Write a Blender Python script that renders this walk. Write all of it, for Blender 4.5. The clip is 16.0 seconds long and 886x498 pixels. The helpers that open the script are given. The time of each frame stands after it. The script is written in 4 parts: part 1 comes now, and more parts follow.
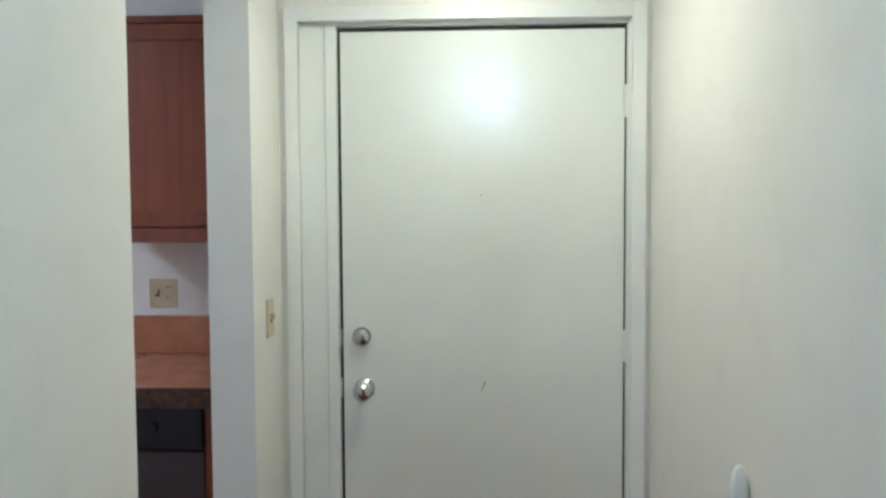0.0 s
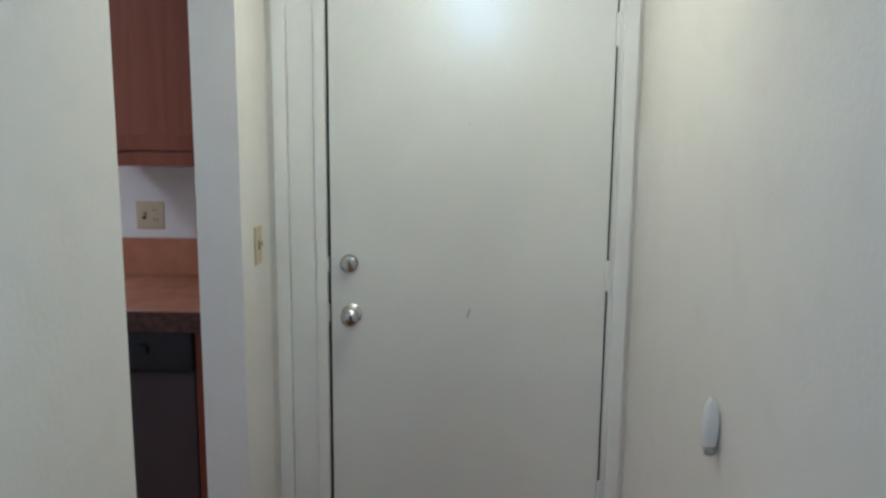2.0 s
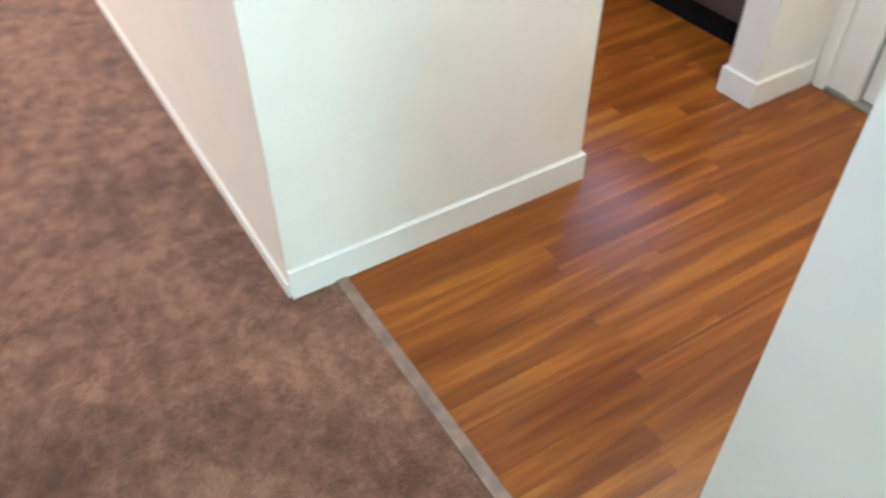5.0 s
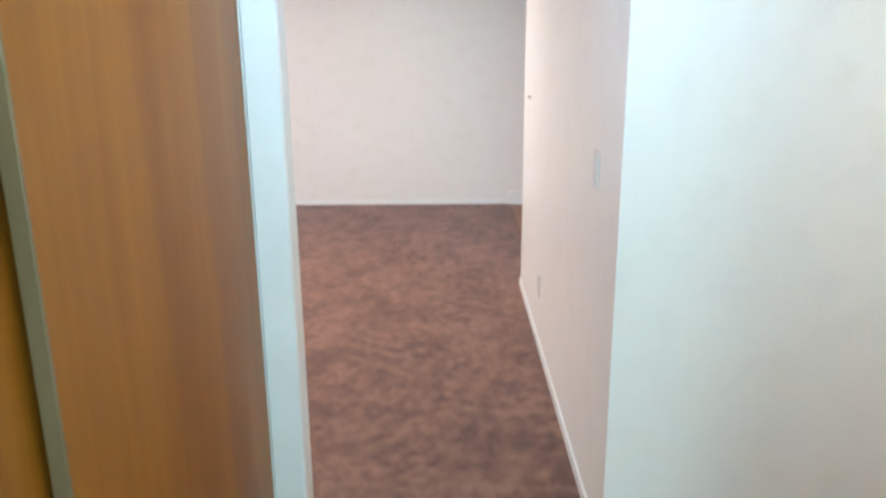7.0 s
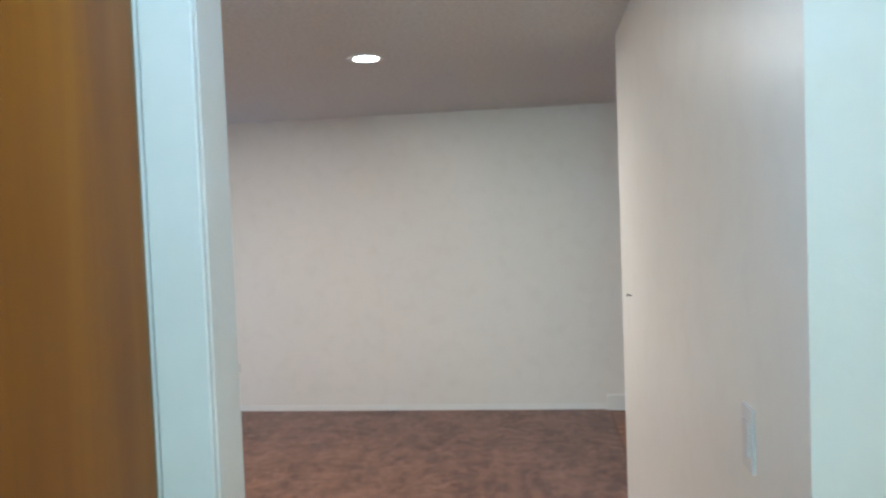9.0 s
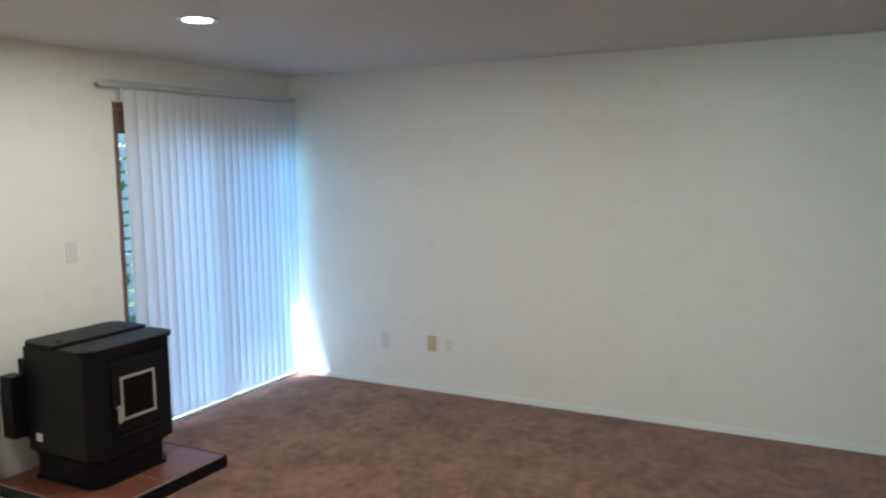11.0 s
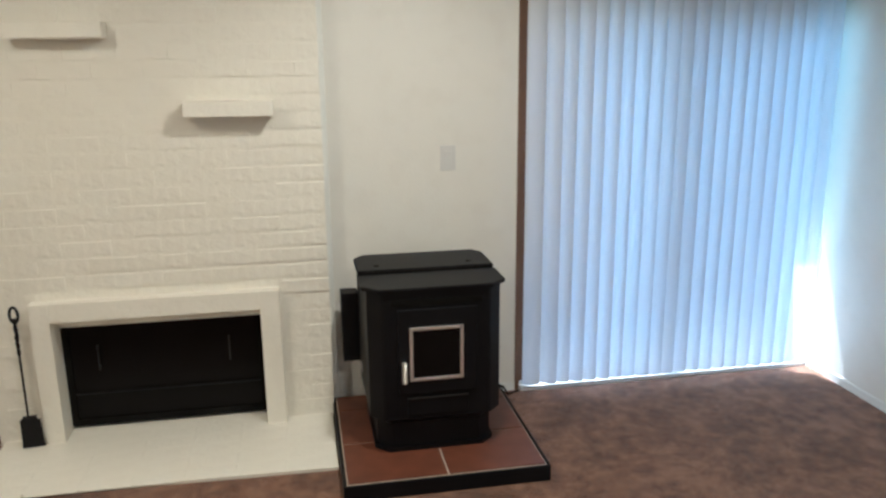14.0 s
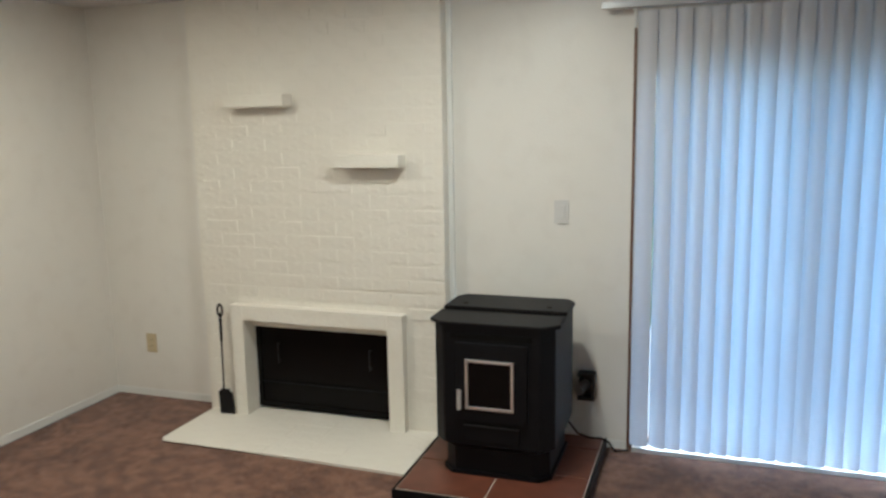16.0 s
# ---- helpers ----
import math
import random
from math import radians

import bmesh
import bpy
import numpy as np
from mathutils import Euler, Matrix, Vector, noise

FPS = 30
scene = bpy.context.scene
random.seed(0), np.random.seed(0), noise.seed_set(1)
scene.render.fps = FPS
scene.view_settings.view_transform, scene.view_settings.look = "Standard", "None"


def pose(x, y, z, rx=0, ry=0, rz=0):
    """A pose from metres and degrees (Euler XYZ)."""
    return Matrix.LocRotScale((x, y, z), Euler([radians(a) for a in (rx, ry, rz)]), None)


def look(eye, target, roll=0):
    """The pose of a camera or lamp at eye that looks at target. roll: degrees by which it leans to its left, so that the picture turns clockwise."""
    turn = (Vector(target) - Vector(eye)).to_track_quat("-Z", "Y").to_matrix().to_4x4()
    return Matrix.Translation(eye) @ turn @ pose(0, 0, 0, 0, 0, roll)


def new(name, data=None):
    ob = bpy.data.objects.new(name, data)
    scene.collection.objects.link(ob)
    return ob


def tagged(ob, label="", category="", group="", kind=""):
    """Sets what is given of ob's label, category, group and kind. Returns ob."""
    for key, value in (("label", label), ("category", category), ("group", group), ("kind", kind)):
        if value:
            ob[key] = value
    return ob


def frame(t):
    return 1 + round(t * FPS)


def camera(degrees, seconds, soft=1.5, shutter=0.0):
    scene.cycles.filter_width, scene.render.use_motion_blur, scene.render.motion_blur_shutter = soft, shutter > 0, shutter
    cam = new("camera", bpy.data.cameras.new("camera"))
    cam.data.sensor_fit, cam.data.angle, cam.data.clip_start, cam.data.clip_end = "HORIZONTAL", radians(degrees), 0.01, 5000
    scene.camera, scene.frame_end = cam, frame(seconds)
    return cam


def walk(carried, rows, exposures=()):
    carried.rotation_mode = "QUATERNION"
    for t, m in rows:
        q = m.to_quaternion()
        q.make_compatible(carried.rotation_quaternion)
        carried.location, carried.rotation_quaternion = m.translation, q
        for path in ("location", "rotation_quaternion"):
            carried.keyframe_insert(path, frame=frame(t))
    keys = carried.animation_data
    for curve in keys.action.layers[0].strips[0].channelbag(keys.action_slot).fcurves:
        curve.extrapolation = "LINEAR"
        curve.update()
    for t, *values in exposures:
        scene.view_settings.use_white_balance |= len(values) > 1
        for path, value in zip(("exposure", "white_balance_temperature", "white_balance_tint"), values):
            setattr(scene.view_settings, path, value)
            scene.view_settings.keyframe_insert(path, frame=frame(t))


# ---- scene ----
# camera and walk
cam = camera(59.5, 16.0, soft=2.5, shutter=0.3)
PATH = [
    (0, pose(0.626, -2.489, 1.461, 87.13, 0.33, 2.27)),
    (0.5, pose(0.626, -2.475, 1.622, 88.87, 0.57, 2.20)),
    (1, pose(0.626, -2.495, 1.691, 90.89, 0.21, 2.38)),
    (1.5, pose(0.639, -2.492, 1.608, 86.49, -0.76, 2.48)),
    (2, pose(0.627, -2.499, 1.508, 80.84, -0.55, 1.42)),
    (2.5, pose(0.637, -2.469, 1.532, 73.29, 1.03, 1.97)),
    (3, pose(0.753, -2.424, 1.484, 63.76, 1.08, 8.50)),
    (3.5, look((0.892, -2.343, 1.483), (0.396, -0.809, 0.300), -2.0)),
    (4, look((1.016, -2.393, 1.496), (0.372, -1.049, 0.162), -1.8)),
    (4.5, look((1.111, -2.476, 1.515), (0.238, -1.369, 0.096), 0.0)),
    (4.7, look((1.230, -2.470, 1.510), (0.205, -1.515, 0.080), 0.0)),
    (6.8, pose(2.053, -2.504, 1.517, 71.14, 0.01, 90.89)),
    (7, pose(1.990, -2.520, 1.524, 74.2, 0.4, 90.2)),
    (7.4, pose(1.861, -2.553, 1.539, 81.20, 1.11, 90.51)),
    (8, pose(1.639, -2.507, 1.535, 86.15, 1.58, 92.48)),
    (10.3, pose(0.438, -2.352, 1.594, 85.20, 1.44, 109.68)),
    (10.5, pose(0.342, -2.342, 1.655, 84.72, 1.0, 112.37)),
    (11, pose(-0.028, -2.421, 1.690, 83.41, 0.75, 117.53)),
    (11.5, pose(-0.398, -2.458, 1.655, 82.20, 1.12, 127.36)),
    (12, pose(-0.733, -2.522, 1.645, 80.88, 0.55, 136.19)),
    (12.5, pose(-1.038, -2.619, 1.662, 81.09, -0.51, 143.42)),
    (13, pose(-1.322, -2.668, 1.670, 78.97, 0.29, 152.00)),
    (13.5, pose(-1.748, -2.683, 1.689, 76.74, 0.47, 161.82)),
    (14, pose(-2.226, -2.766, 1.671, 75.82, 0.56, 169.26)),
    (14.5, pose(-2.606, -2.753, 1.660, 76.20, 0.56, 179.92)),
    (15, pose(-2.967, -2.737, 1.653, 76.74, 2.19, 186.63)),
    (15.5, pose(-3.285, -2.665, 1.660, 78.71, 1.99, 191.78)),
    (16, pose(-3.595, -2.513, 1.639, 80.80, 1.08, 198.79)),
]
EXPOSURES = [(0, 2.08, 4850, 12), (0.8, 1.86, 4850, 12), (1.6, 1.75, 4870, 14), (2.4, 1.87, 4730, 15), (3.0, 2.52, 4640, 13), (3.5, 3.1, 4700, 11), (4.1, 3.3, 4950, 16), (4.6, 3.36, 5050, 15), (6.8, 3.0, 4900, 16), (7.4, 2.61, 4900, 17), (8.2, 2.33, 4900, 15), (10.3, 2.08, 4700, 1), (11.2, 1.85, 4750, 1), (12.2, 1.75, 4800, 1), (13.5, 1.86, 4900, 2), (14.8, 1.86, 4950, 2), (16, 1.82, 4800, 1)]
walk(cam, PATH, EXPOSURES)

# ---- world, sun, lamps ----
world = bpy.data.worlds.new("world")
scene.world = world
world.use_nodes = True
wn = world.node_tree.nodes
sky = wn.new("ShaderNodeTexSky")
sky.sky_type = "NISHITA"
sky.sun_disc = False
sky.sun_elevation = radians(66.6)
sky.sun_rotation = radians(158)
world.node_tree.links.new(sky.outputs[0], wn["Background"].inputs["Color"])
wn["Background"].inputs["Strength"].default_value = 0.15

SUN_DIR = Vector((-0.28, 1.0, -2.4))
sun = new("sun", bpy.data.lights.new("sun", "SUN"))
sun.data.energy = 5.0
sun.data.angle = radians(0.53)
sun.data.color = (1.0, 0.96, 0.9)
sun.matrix_world = look((0, 0, 10), Vector((0, 0, 10)) + SUN_DIR)


def lamp(name, x, y, z, watts, size, color, target=None, shape="DISK", size_y=0.0):
    d = bpy.data.lights.new(name, "AREA")
    d.shape = shape
    d.size = size
    if size_y:
        d.size_y = size_y
    d.energy = watts * 0.2
    d.color = color
    o = new(name, d)
    o.matrix_world = look((x, y, z), target or (x, y + 0.001, z - 1))
    return o


H = 2.343          # ceiling height
WARM = (1.0, 0.785, 0.53)
NEUTRAL = (1.0, 0.88, 0.73)
DAY = (0.62, 0.88, 1.0)
lamp("recessed_lamp", -2.75, -5.10, H - 0.012, 32, 0.12, WARM)
lamp("recessed_lamp", -2.73, -3.28, H - 0.012, 32, 0.12, WARM)
lamp("recessed_lamp", -1.05, -4.75, H - 0.012, 28, 0.12, (1.0, 0.74, 0.46))
corridor_lamp = new("corridor_lamp", bpy.data.lights.new("corridor_lamp", "POINT"))
corridor_lamp.data.energy = 3.1
corridor_lamp.data.shadow_soft_size = 0.11
corridor_lamp.data.color = (0.72, 0.95, 1.0)
corridor_lamp.location = (0.72, -2.50, H - 0.17)
lamp("hall_lamp", 0.63, -0.60, H - 0.012, 11, 0.12, (1.0, 0.86, 0.46))
# Added overhead fill for the kitchen; its fixture is out of view.
lamp("kitchen_fill_lamp", -1.5, -0.75, H - 0.06, 6, 0.5, NEUTRAL)
# Greenish panel added to brighten the corridor; no window is known there.
lamp("corridor_fill_light", 4.14, -2.5, 1.35, 29, 0.9, (0.73, 1.0, 0.66), (0, -2.5, 1.25), "RECTANGLE", 1.3)
lamp("kitchen_window_light", -1.235, 0.56, 1.55, 5, 0.9, DAY, (-1.235, -1, 1.3), "RECTANGLE", 0.8)

# Aimed panels stand in for sky light on the blinds and west wall.
door_sky = lamp("patio_door_sky_panel", -4.28, -6.56, 0.88, 8.8, 1.10, (0.42, 0.76, 1.0), (-3.98, -5.56, 0.88), "RECTANGLE", 1.68)
door_sky.data.spread = radians(85)
side_sky = lamp("patio_door_sky_panel", -4.62, -6.50, 0.98, 1.9, 0.26, (0.40, 0.80, 1.0), (-5.42, -5.50, 0.98), "RECTANGLE", 1.70)
side_sky.data.spread = radians(75)

# ---- materials ----


def material(name, rough=0.6, metal=0.0, spec=0.5):
    m = bpy.data.materials.new(name)
    m.use_nodes = True
    b = m.node_tree.nodes["Principled BSDF"]
    b.inputs["Roughness"].default_value = rough
    b.inputs["Metallic"].default_value = metal
    b.inputs["Specular IOR Level"].default_value = spec
    return m, m.node_tree.nodes, m.node_tree.links, b


def tex(n, l, kind, scale, detail=4.0, stretch=(1, 1, 1), rough=0.5):
    c = n.new("ShaderNodeTexCoord")
    mp = n.new("ShaderNodeMapping")
    mp.inputs["Scale"].default_value = stretch
    l.new(c.outputs["Object"], mp.inputs["Vector"])
    t = n.new(kind)
    t.inputs["Scale"].default_value = scale
    if kind == "ShaderNodeTexNoise":
        t.inputs["Detail"].default_value = detail
        t.inputs["Roughness"].default_value = rough
    l.new(mp.outputs[0], t.inputs["Vector"])
    return t


def ramp(n, l, src, stops):
    r = n.new("ShaderNodeValToRGB")
    while len(r.color_ramp.elements) < len(stops):
        r.color_ramp.elements.new(0.5)
    for e, (p, c) in zip(r.color_ramp.elements, stops):
        e.position = p
        e.color = (*c, 1)
    l.new(src, r.inputs[0])
    return r


def mix(n, l, a, b, fac, kind="MIX"):
    m = n.new("ShaderNodeMix")
    m.data_type = "RGBA"
    m.blend_type = kind
    for sock, v in ((m.inputs[0], fac), (m.inputs[6], a), (m.inputs[7], b)):
        if isinstance(v, (float, int)):
            sock.default_value = v
        elif isinstance(v, tuple):
            sock.default_value = (*v, 1)
        else:
            l.new(v, sock)
    return m.outputs[2]


def bump(n, l, b, src, strength, dist):
    k = n.new("ShaderNodeBump")
    k.inputs["Strength"].default_value = strength
    k.inputs["Distance"].default_value = dist
    l.new(src, k.inputs["Height"])
    l.new(k.outputs[0], b.inputs["Normal"])
    return k


def plain(name, color, rough=0.6, metal=0.0, vary=0.08, scale=6.0, grain=0.0, gscale=150.0, spec=0.5):
    """A surface of one colour with soft blotches and, where given, a fine grain relief."""
    m, n, l, b = material(name, rough, metal, spec)
    t = tex(n, l, "ShaderNodeTexNoise", scale, 5)
    lo = tuple(c * (1 - vary) for c in color)
    hi = tuple(min(c * (1 + vary), 1) for c in color)
    r = ramp(n, l, t.outputs[0], [(0.3, lo), (0.7, hi)])
    l.new(r.outputs[0], b.inputs["Base Color"])
    if grain:
        g = tex(n, l, "ShaderNodeTexNoise", gscale, 3)
        bump(n, l, b, g.outputs[0], grain, 0.002)
    return m


def wall_paint(name, color, rough=0.38, relief=(75, 0.22, 0.004)):
    m, n, l, b = material(name, rough)
    t = tex(n, l, "ShaderNodeTexNoise", 1.3, 5)
    s = tex(n, l, "ShaderNodeTexNoise", 9.0, 6)
    a = ramp(n, l, t.outputs[0], [(0.3, tuple(c * 0.965 for c in color)), (0.7, color)])
    d = ramp(n, l, s.outputs[0], [(0.25, (0.96, 0.955, 0.95)), (0.5, (1, 1, 1))])
    l.new(mix(n, l, a.outputs[0], d.outputs[0], 1.0, "MULTIPLY"), b.inputs["Base Color"])
    g = tex(n, l, "ShaderNodeTexNoise", relief[0], 4)
    bump(n, l, b, g.outputs[0], relief[1], relief[2])
    return m


def wood(name, dark, mid, light, axis="z", rough=0.35, scale=1.0, tones=(0.9, 1.08), fine=(0.66, 1.11)):
    """Wood with long grain along one axis, varied by object."""
    m, n, l, b = material(name, rough)
    st = {"x": (0.06, 1, 1), "y": (1, 0.06, 1), "z": (1, 1, 0.06)}[axis]
    oi = n.new("ShaderNodeObjectInfo")
    c = n.new("ShaderNodeTexCoord")
    sh = n.new("ShaderNodeVectorMath")
    sh.operation = "ADD"
    mul = n.new("ShaderNodeVectorMath")
    mul.operation = "SCALE"
    mul.inputs[0].default_value = (7.3, 3.1, 5.7)
    l.new(oi.outputs["Random"], mul.inputs["Scale"])
    l.new(c.outputs["Object"], sh.inputs[0])
    l.new(mul.outputs[0], sh.inputs[1])
    outs = []
    for sc, de in ((9.0 * scale, 6), (46.0 * scale, 4)):
        mp = n.new("ShaderNodeMapping")
        mp.inputs["Scale"].default_value = st
        l.new(sh.outputs[0], mp.inputs["Vector"])
        t = n.new("ShaderNodeTexNoise")
        t.inputs["Scale"].default_value = sc
        t.inputs["Detail"].default_value = de
        t.inputs["Distortion"].default_value = 0.6
        l.new(mp.outputs[0], t.inputs["Vector"])
        outs.append(t.outputs[0])
    a = ramp(n, l, outs[0], [(0.34, dark), (0.5, mid), (0.66, light)])
    f = ramp(n, l, outs[1], [(0.32, (fine[0] + 0.02, fine[0] - 0.03, fine[0] - 0.06)), (0.64, (fine[1], fine[1], fine[1]))])
    col = mix(n, l, a.outputs[0], f.outputs[0], 1.0, "MULTIPLY")
    tone = ramp(n, l, oi.outputs["Random"], [(0.0, (tones[0], tones[0] * 0.93, tones[0] * 0.9)), (0.35, (0.97, 0.96, 0.95)), (0.7, (1, 1, 1)), (1.0, (tones[1], tones[1] * 1.03, tones[1]))])
    l.new(mix(n, l, col, tone.outputs[0], 1.0, "MULTIPLY"), b.inputs["Base Color"])
    bump(n, l, b, outs[1], 0.06, 0.002)
    return m


def carpet_material():
    m, n, l, b = material("carpet_pile", 0.95, 0, 0.1)
    wide = tex(n, l, "ShaderNodeTexNoise", 3.6, 5, rough=0.6)
    mid = tex(n, l, "ShaderNodeTexNoise", 15.0, 7, rough=0.7)
    fine = tex(n, l, "ShaderNodeTexNoise", 110, 4, rough=0.7)
    heap = mix(n, l, wide.outputs[0], mid.outputs[0], 0.58)
    a = ramp(n, l, heap, [(0.41, (0.105, 0.044, 0.024)), (0.5, (0.186, 0.086, 0.049)), (0.59, (0.275, 0.142, 0.086))])
    f = ramp(n, l, fine.outputs[0], [(0.3, (0.62, 0.62, 0.62)), (0.7, (1.15, 1.15, 1.15))])
    l.new(mix(n, l, a.outputs[0], f.outputs[0], 1.0, "MULTIPLY"), b.inputs["Base Color"])
    h = mix(n, l, heap, fine.outputs[0], 0.6)
    bump(n, l, b, h, 1.0, 0.012)
    b.inputs["Sheen Weight"].default_value = 0.25
    return m


def ceiling_material():
    m, n, l, b = material("textured_ceiling", 0.6, 0, 0.4)
    v = tex(n, l, "ShaderNodeTexNoise", 55, 5, rough=0.7)
    a = ramp(n, l, v.outputs[0], [(0.3, (0.60, 0.585, 0.56)), (0.6, (0.74, 0.725, 0.70))])
    l.new(a.outputs[0], b.inputs["Base Color"])
    bump(n, l, b, v.outputs[0], 0.8, 0.012)
    return m


def emitter(name, color, strength):
    m = bpy.data.materials.new(name)
    m.use_nodes = True
    b = m.node_tree.nodes["Principled BSDF"]
    b.inputs["Base Color"].default_value = (0.8, 0.8, 0.8, 1)
    b.inputs["Emission Color"].default_value = (*color, 1)
    b.inputs["Emission Strength"].default_value = strength
    return m


def glass_material(name, tint=(1, 1, 1)):
    m = bpy.data.materials.new(name)
    m.use_nodes = True
    n, l = m.node_tree.nodes, m.node_tree.links
    b = n["Principled BSDF"]
    b.inputs["Base Color"].default_value = (*tint, 1)
    b.inputs["Transmission Weight"].default_value = 1.0
    b.inputs["Roughness"].default_value = 0.01
    b.inputs["IOR"].default_value = 1.45
    return m


def vane_material():
    m = bpy.data.materials.new("vinyl_vane")
    m.use_nodes = True
    n, l = m.node_tree.nodes, m.node_tree.links
    b = n["Principled BSDF"]
    b.inputs["Base Color"].default_value = (0.80, 0.77, 0.77, 1)
    b.inputs["Roughness"].default_value = 0.5
    t = n.new("ShaderNodeBsdfTranslucent")
    t.inputs["Color"].default_value = (0.74, 0.80, 0.90, 1)
    x = n.new("ShaderNodeMixShader")
    x.inputs[0].default_value = 0.42
    l.new(b.outputs[0], x.inputs[1])
    l.new(t.outputs[0], x.inputs[2])
    l.new(x.outputs[0], n["Material Output"].inputs["Surface"])
    return m


PAINT = wall_paint("cream_wall_paint", (0.80, 0.775, 0.72))
TRIM = plain("white_gloss_trim", (0.80, 0.80, 0.77), 0.3, vary=0.03, grain=0.05)
DOORP = plain("white_door_enamel", (0.76, 0.76, 0.72), 0.22, vary=0.04, scale=2.5, grain=0.06, gscale=60, spec=0.8)
CEIL = ceiling_material()
CARPET = carpet_material()
PLANK = wood("laminate_plank", (0.128, 0.031, 0.002), (0.200, 0.058, 0.0035), (0.305, 0.112, 0.008), "y", 0.28, 1.7, (0.96, 1.04), (0.80, 1.08))
SUBFLOOR = plain("dark_joint", (0.09, 0.035, 0.008), 0.7)
CLOSETW = wood("oak_veneer", (0.215, 0.072, 0.0012), (0.252, 0.090, 0.002), (0.290, 0.110, 0.0032), "z", 0.4, 0.55, (0.96, 1.05), (0.88, 1.04))
CLOSETW.node_tree.nodes["Principled BSDF"].inputs["Specular IOR Level"].default_value = 0.3
CABW = wood("cherry_cabinet_wood", (0.20, 0.052, 0.024), (0.24, 0.066, 0.030), (0.275, 0.080, 0.038), "z", 0.35, 0.8, (0.97, 1.03), (0.86, 1.05))
PLANK.node_tree.nodes["Principled BSDF"].inputs["Specular IOR Level"].default_value = 0.32
LAMIN = plain("wood_tone_laminate", (0.42, 0.17, 0.085), 0.12, vary=0.12, scale=14)
COUNTER_EDGE = plain("dark_speckled_edge", (0.065, 0.028, 0.016), 0.4, vary=0.6, scale=60)
STRIP = plain("transition_strip", (0.20, 0.135, 0.105), 0.55, 0.1, vary=0.3, scale=22)
BRASS = plain("aged_chrome", (0.55, 0.56, 0.58), 0.22, 1.0, vary=0.15, scale=20)
STEEL = plain("satin_steel", (0.80, 0.79, 0.77), 0.42, 1.0)
BLACKM = plain("black_stove_paint", (0.005, 0.005, 0.0065), 0.5, 0.0, vary=0.2, grain=0.1, gscale=300, spec=0.2)
IRON = plain("dull_iron", (0.035, 0.034, 0.033), 0.45, 0.6)
SOOT = plain("sooty_black", (0.006, 0.0055, 0.005), 0.85, vary=0.3, spec=0.1)
BLACKP = plain("black_plastic", (0.012, 0.012, 0.013), 0.25)
BROWNM = plain("dark_brown_panel", (0.060, 0.046, 0.046), 0.35)
TERRA = plain("terracotta_tile", (0.135, 0.046, 0.026), 0.4, vary=0.22, scale=9, grain=0.1, gscale=60)
GROUT = plain("pale_grout", (0.48, 0.40, 0.33), 0.85, vary=0.15, scale=30)
BRICKP = wall_paint("painted_brick", (0.82, 0.785, 0.705), 0.5, (30, 0.5, 0.010))
ALMOND = plain("almond_plastic", (0.56, 0.47, 0.29), 0.35, vary=0.02)
WHITEP = plain("white_plastic", (0.66, 0.65, 0.63), 0.35, vary=0.02)
SILL = plain("worn_dirty_sill", (0.20, 0.185, 0.16), 0.55, 0.2, vary=0.45, scale=7)
SLOT = plain("dark_slot", (0.03, 0.028, 0.025), 0.6)
SCUFF = plain("grey_scuff", (0.42, 0.42, 0.41), 0.6)
RUBBER = plain("white_rubber", (0.7, 0.69, 0.66), 0.7)
BROWNF = plain("brown_door_frame", (0.16, 0.085, 0.05), 0.4, 0.1)
ALU = plain("painted_aluminium", (0.55, 0.56, 0.57), 0.35, 0.4)
VANE = vane_material()
GLASS = glass_material("clear_glass")
DARKGLASS = plain("dark_fire_glass", (0.006, 0.005, 0.005), 0.2, spec=0.1)
CONCRETE = plain("patio_concrete", (0.20, 0.195, 0.185), 0.85, vary=0.15, scale=4, grain=0.3)
GRASS = plain("lawn", (0.06, 0.11, 0.03), 0.9, vary=0.4, scale=3, grain=0.6, gscale=40)
LEAF = plain("leaf_green", (0.07, 0.14, 0.035), 0.6, vary=0.5, scale=5)
BARK = plain("bark", (0.12, 0.08, 0.05), 0.9, vary=0.3)
FENCE = plain("pale_fence_wood", (0.50, 0.47, 0.42), 0.8, vary=0.15, scale=9, grain=0.2)
STUCCO = plain("outside_stucco", (0.45, 0.41, 0.35), 0.9, vary=0.1, grain=0.4)
LAMPON = emitter("lit_bulb_glass", (1.0, 0.90, 0.74), 10)
DOMEON = emitter("lit_dome_glass", (1.0, 0.93, 0.82), 3)

# ---- mesh helpers ----


def box(bm, x0, x1, y0, y1, z0, z1, bevel=0.0):
    r = bmesh.ops.create_cube(bm, size=1.0)
    for v in r["verts"]:
        v.co = Vector(((x0 + x1) / 2 + v.co.x * (x1 - x0), (y0 + y1) / 2 + v.co.y * (y1 - y0), (z0 + z1) / 2 + v.co.z * (z1 - z0)))
    if bevel:
        es = list({e for v in r["verts"] for e in v.link_edges})
        bmesh.ops.bevel(bm, geom=es, offset=bevel, segments=2, affect="EDGES", profile=0.6)


def prism(bm, pts, z0, z1):
    """Upright prism over a plan outline, counter-clockwise."""
    lo = [bm.verts.new((x, y, z0)) for x, y in pts]
    hi = [bm.verts.new((x, y, z1)) for x, y in pts]
    k = len(pts)
    bm.faces.new(lo[::-1])
    bm.faces.new(hi)
    for i in range(k):
        bm.faces.new((lo[i], lo[(i + 1) % k], hi[(i + 1) % k], hi[i]))


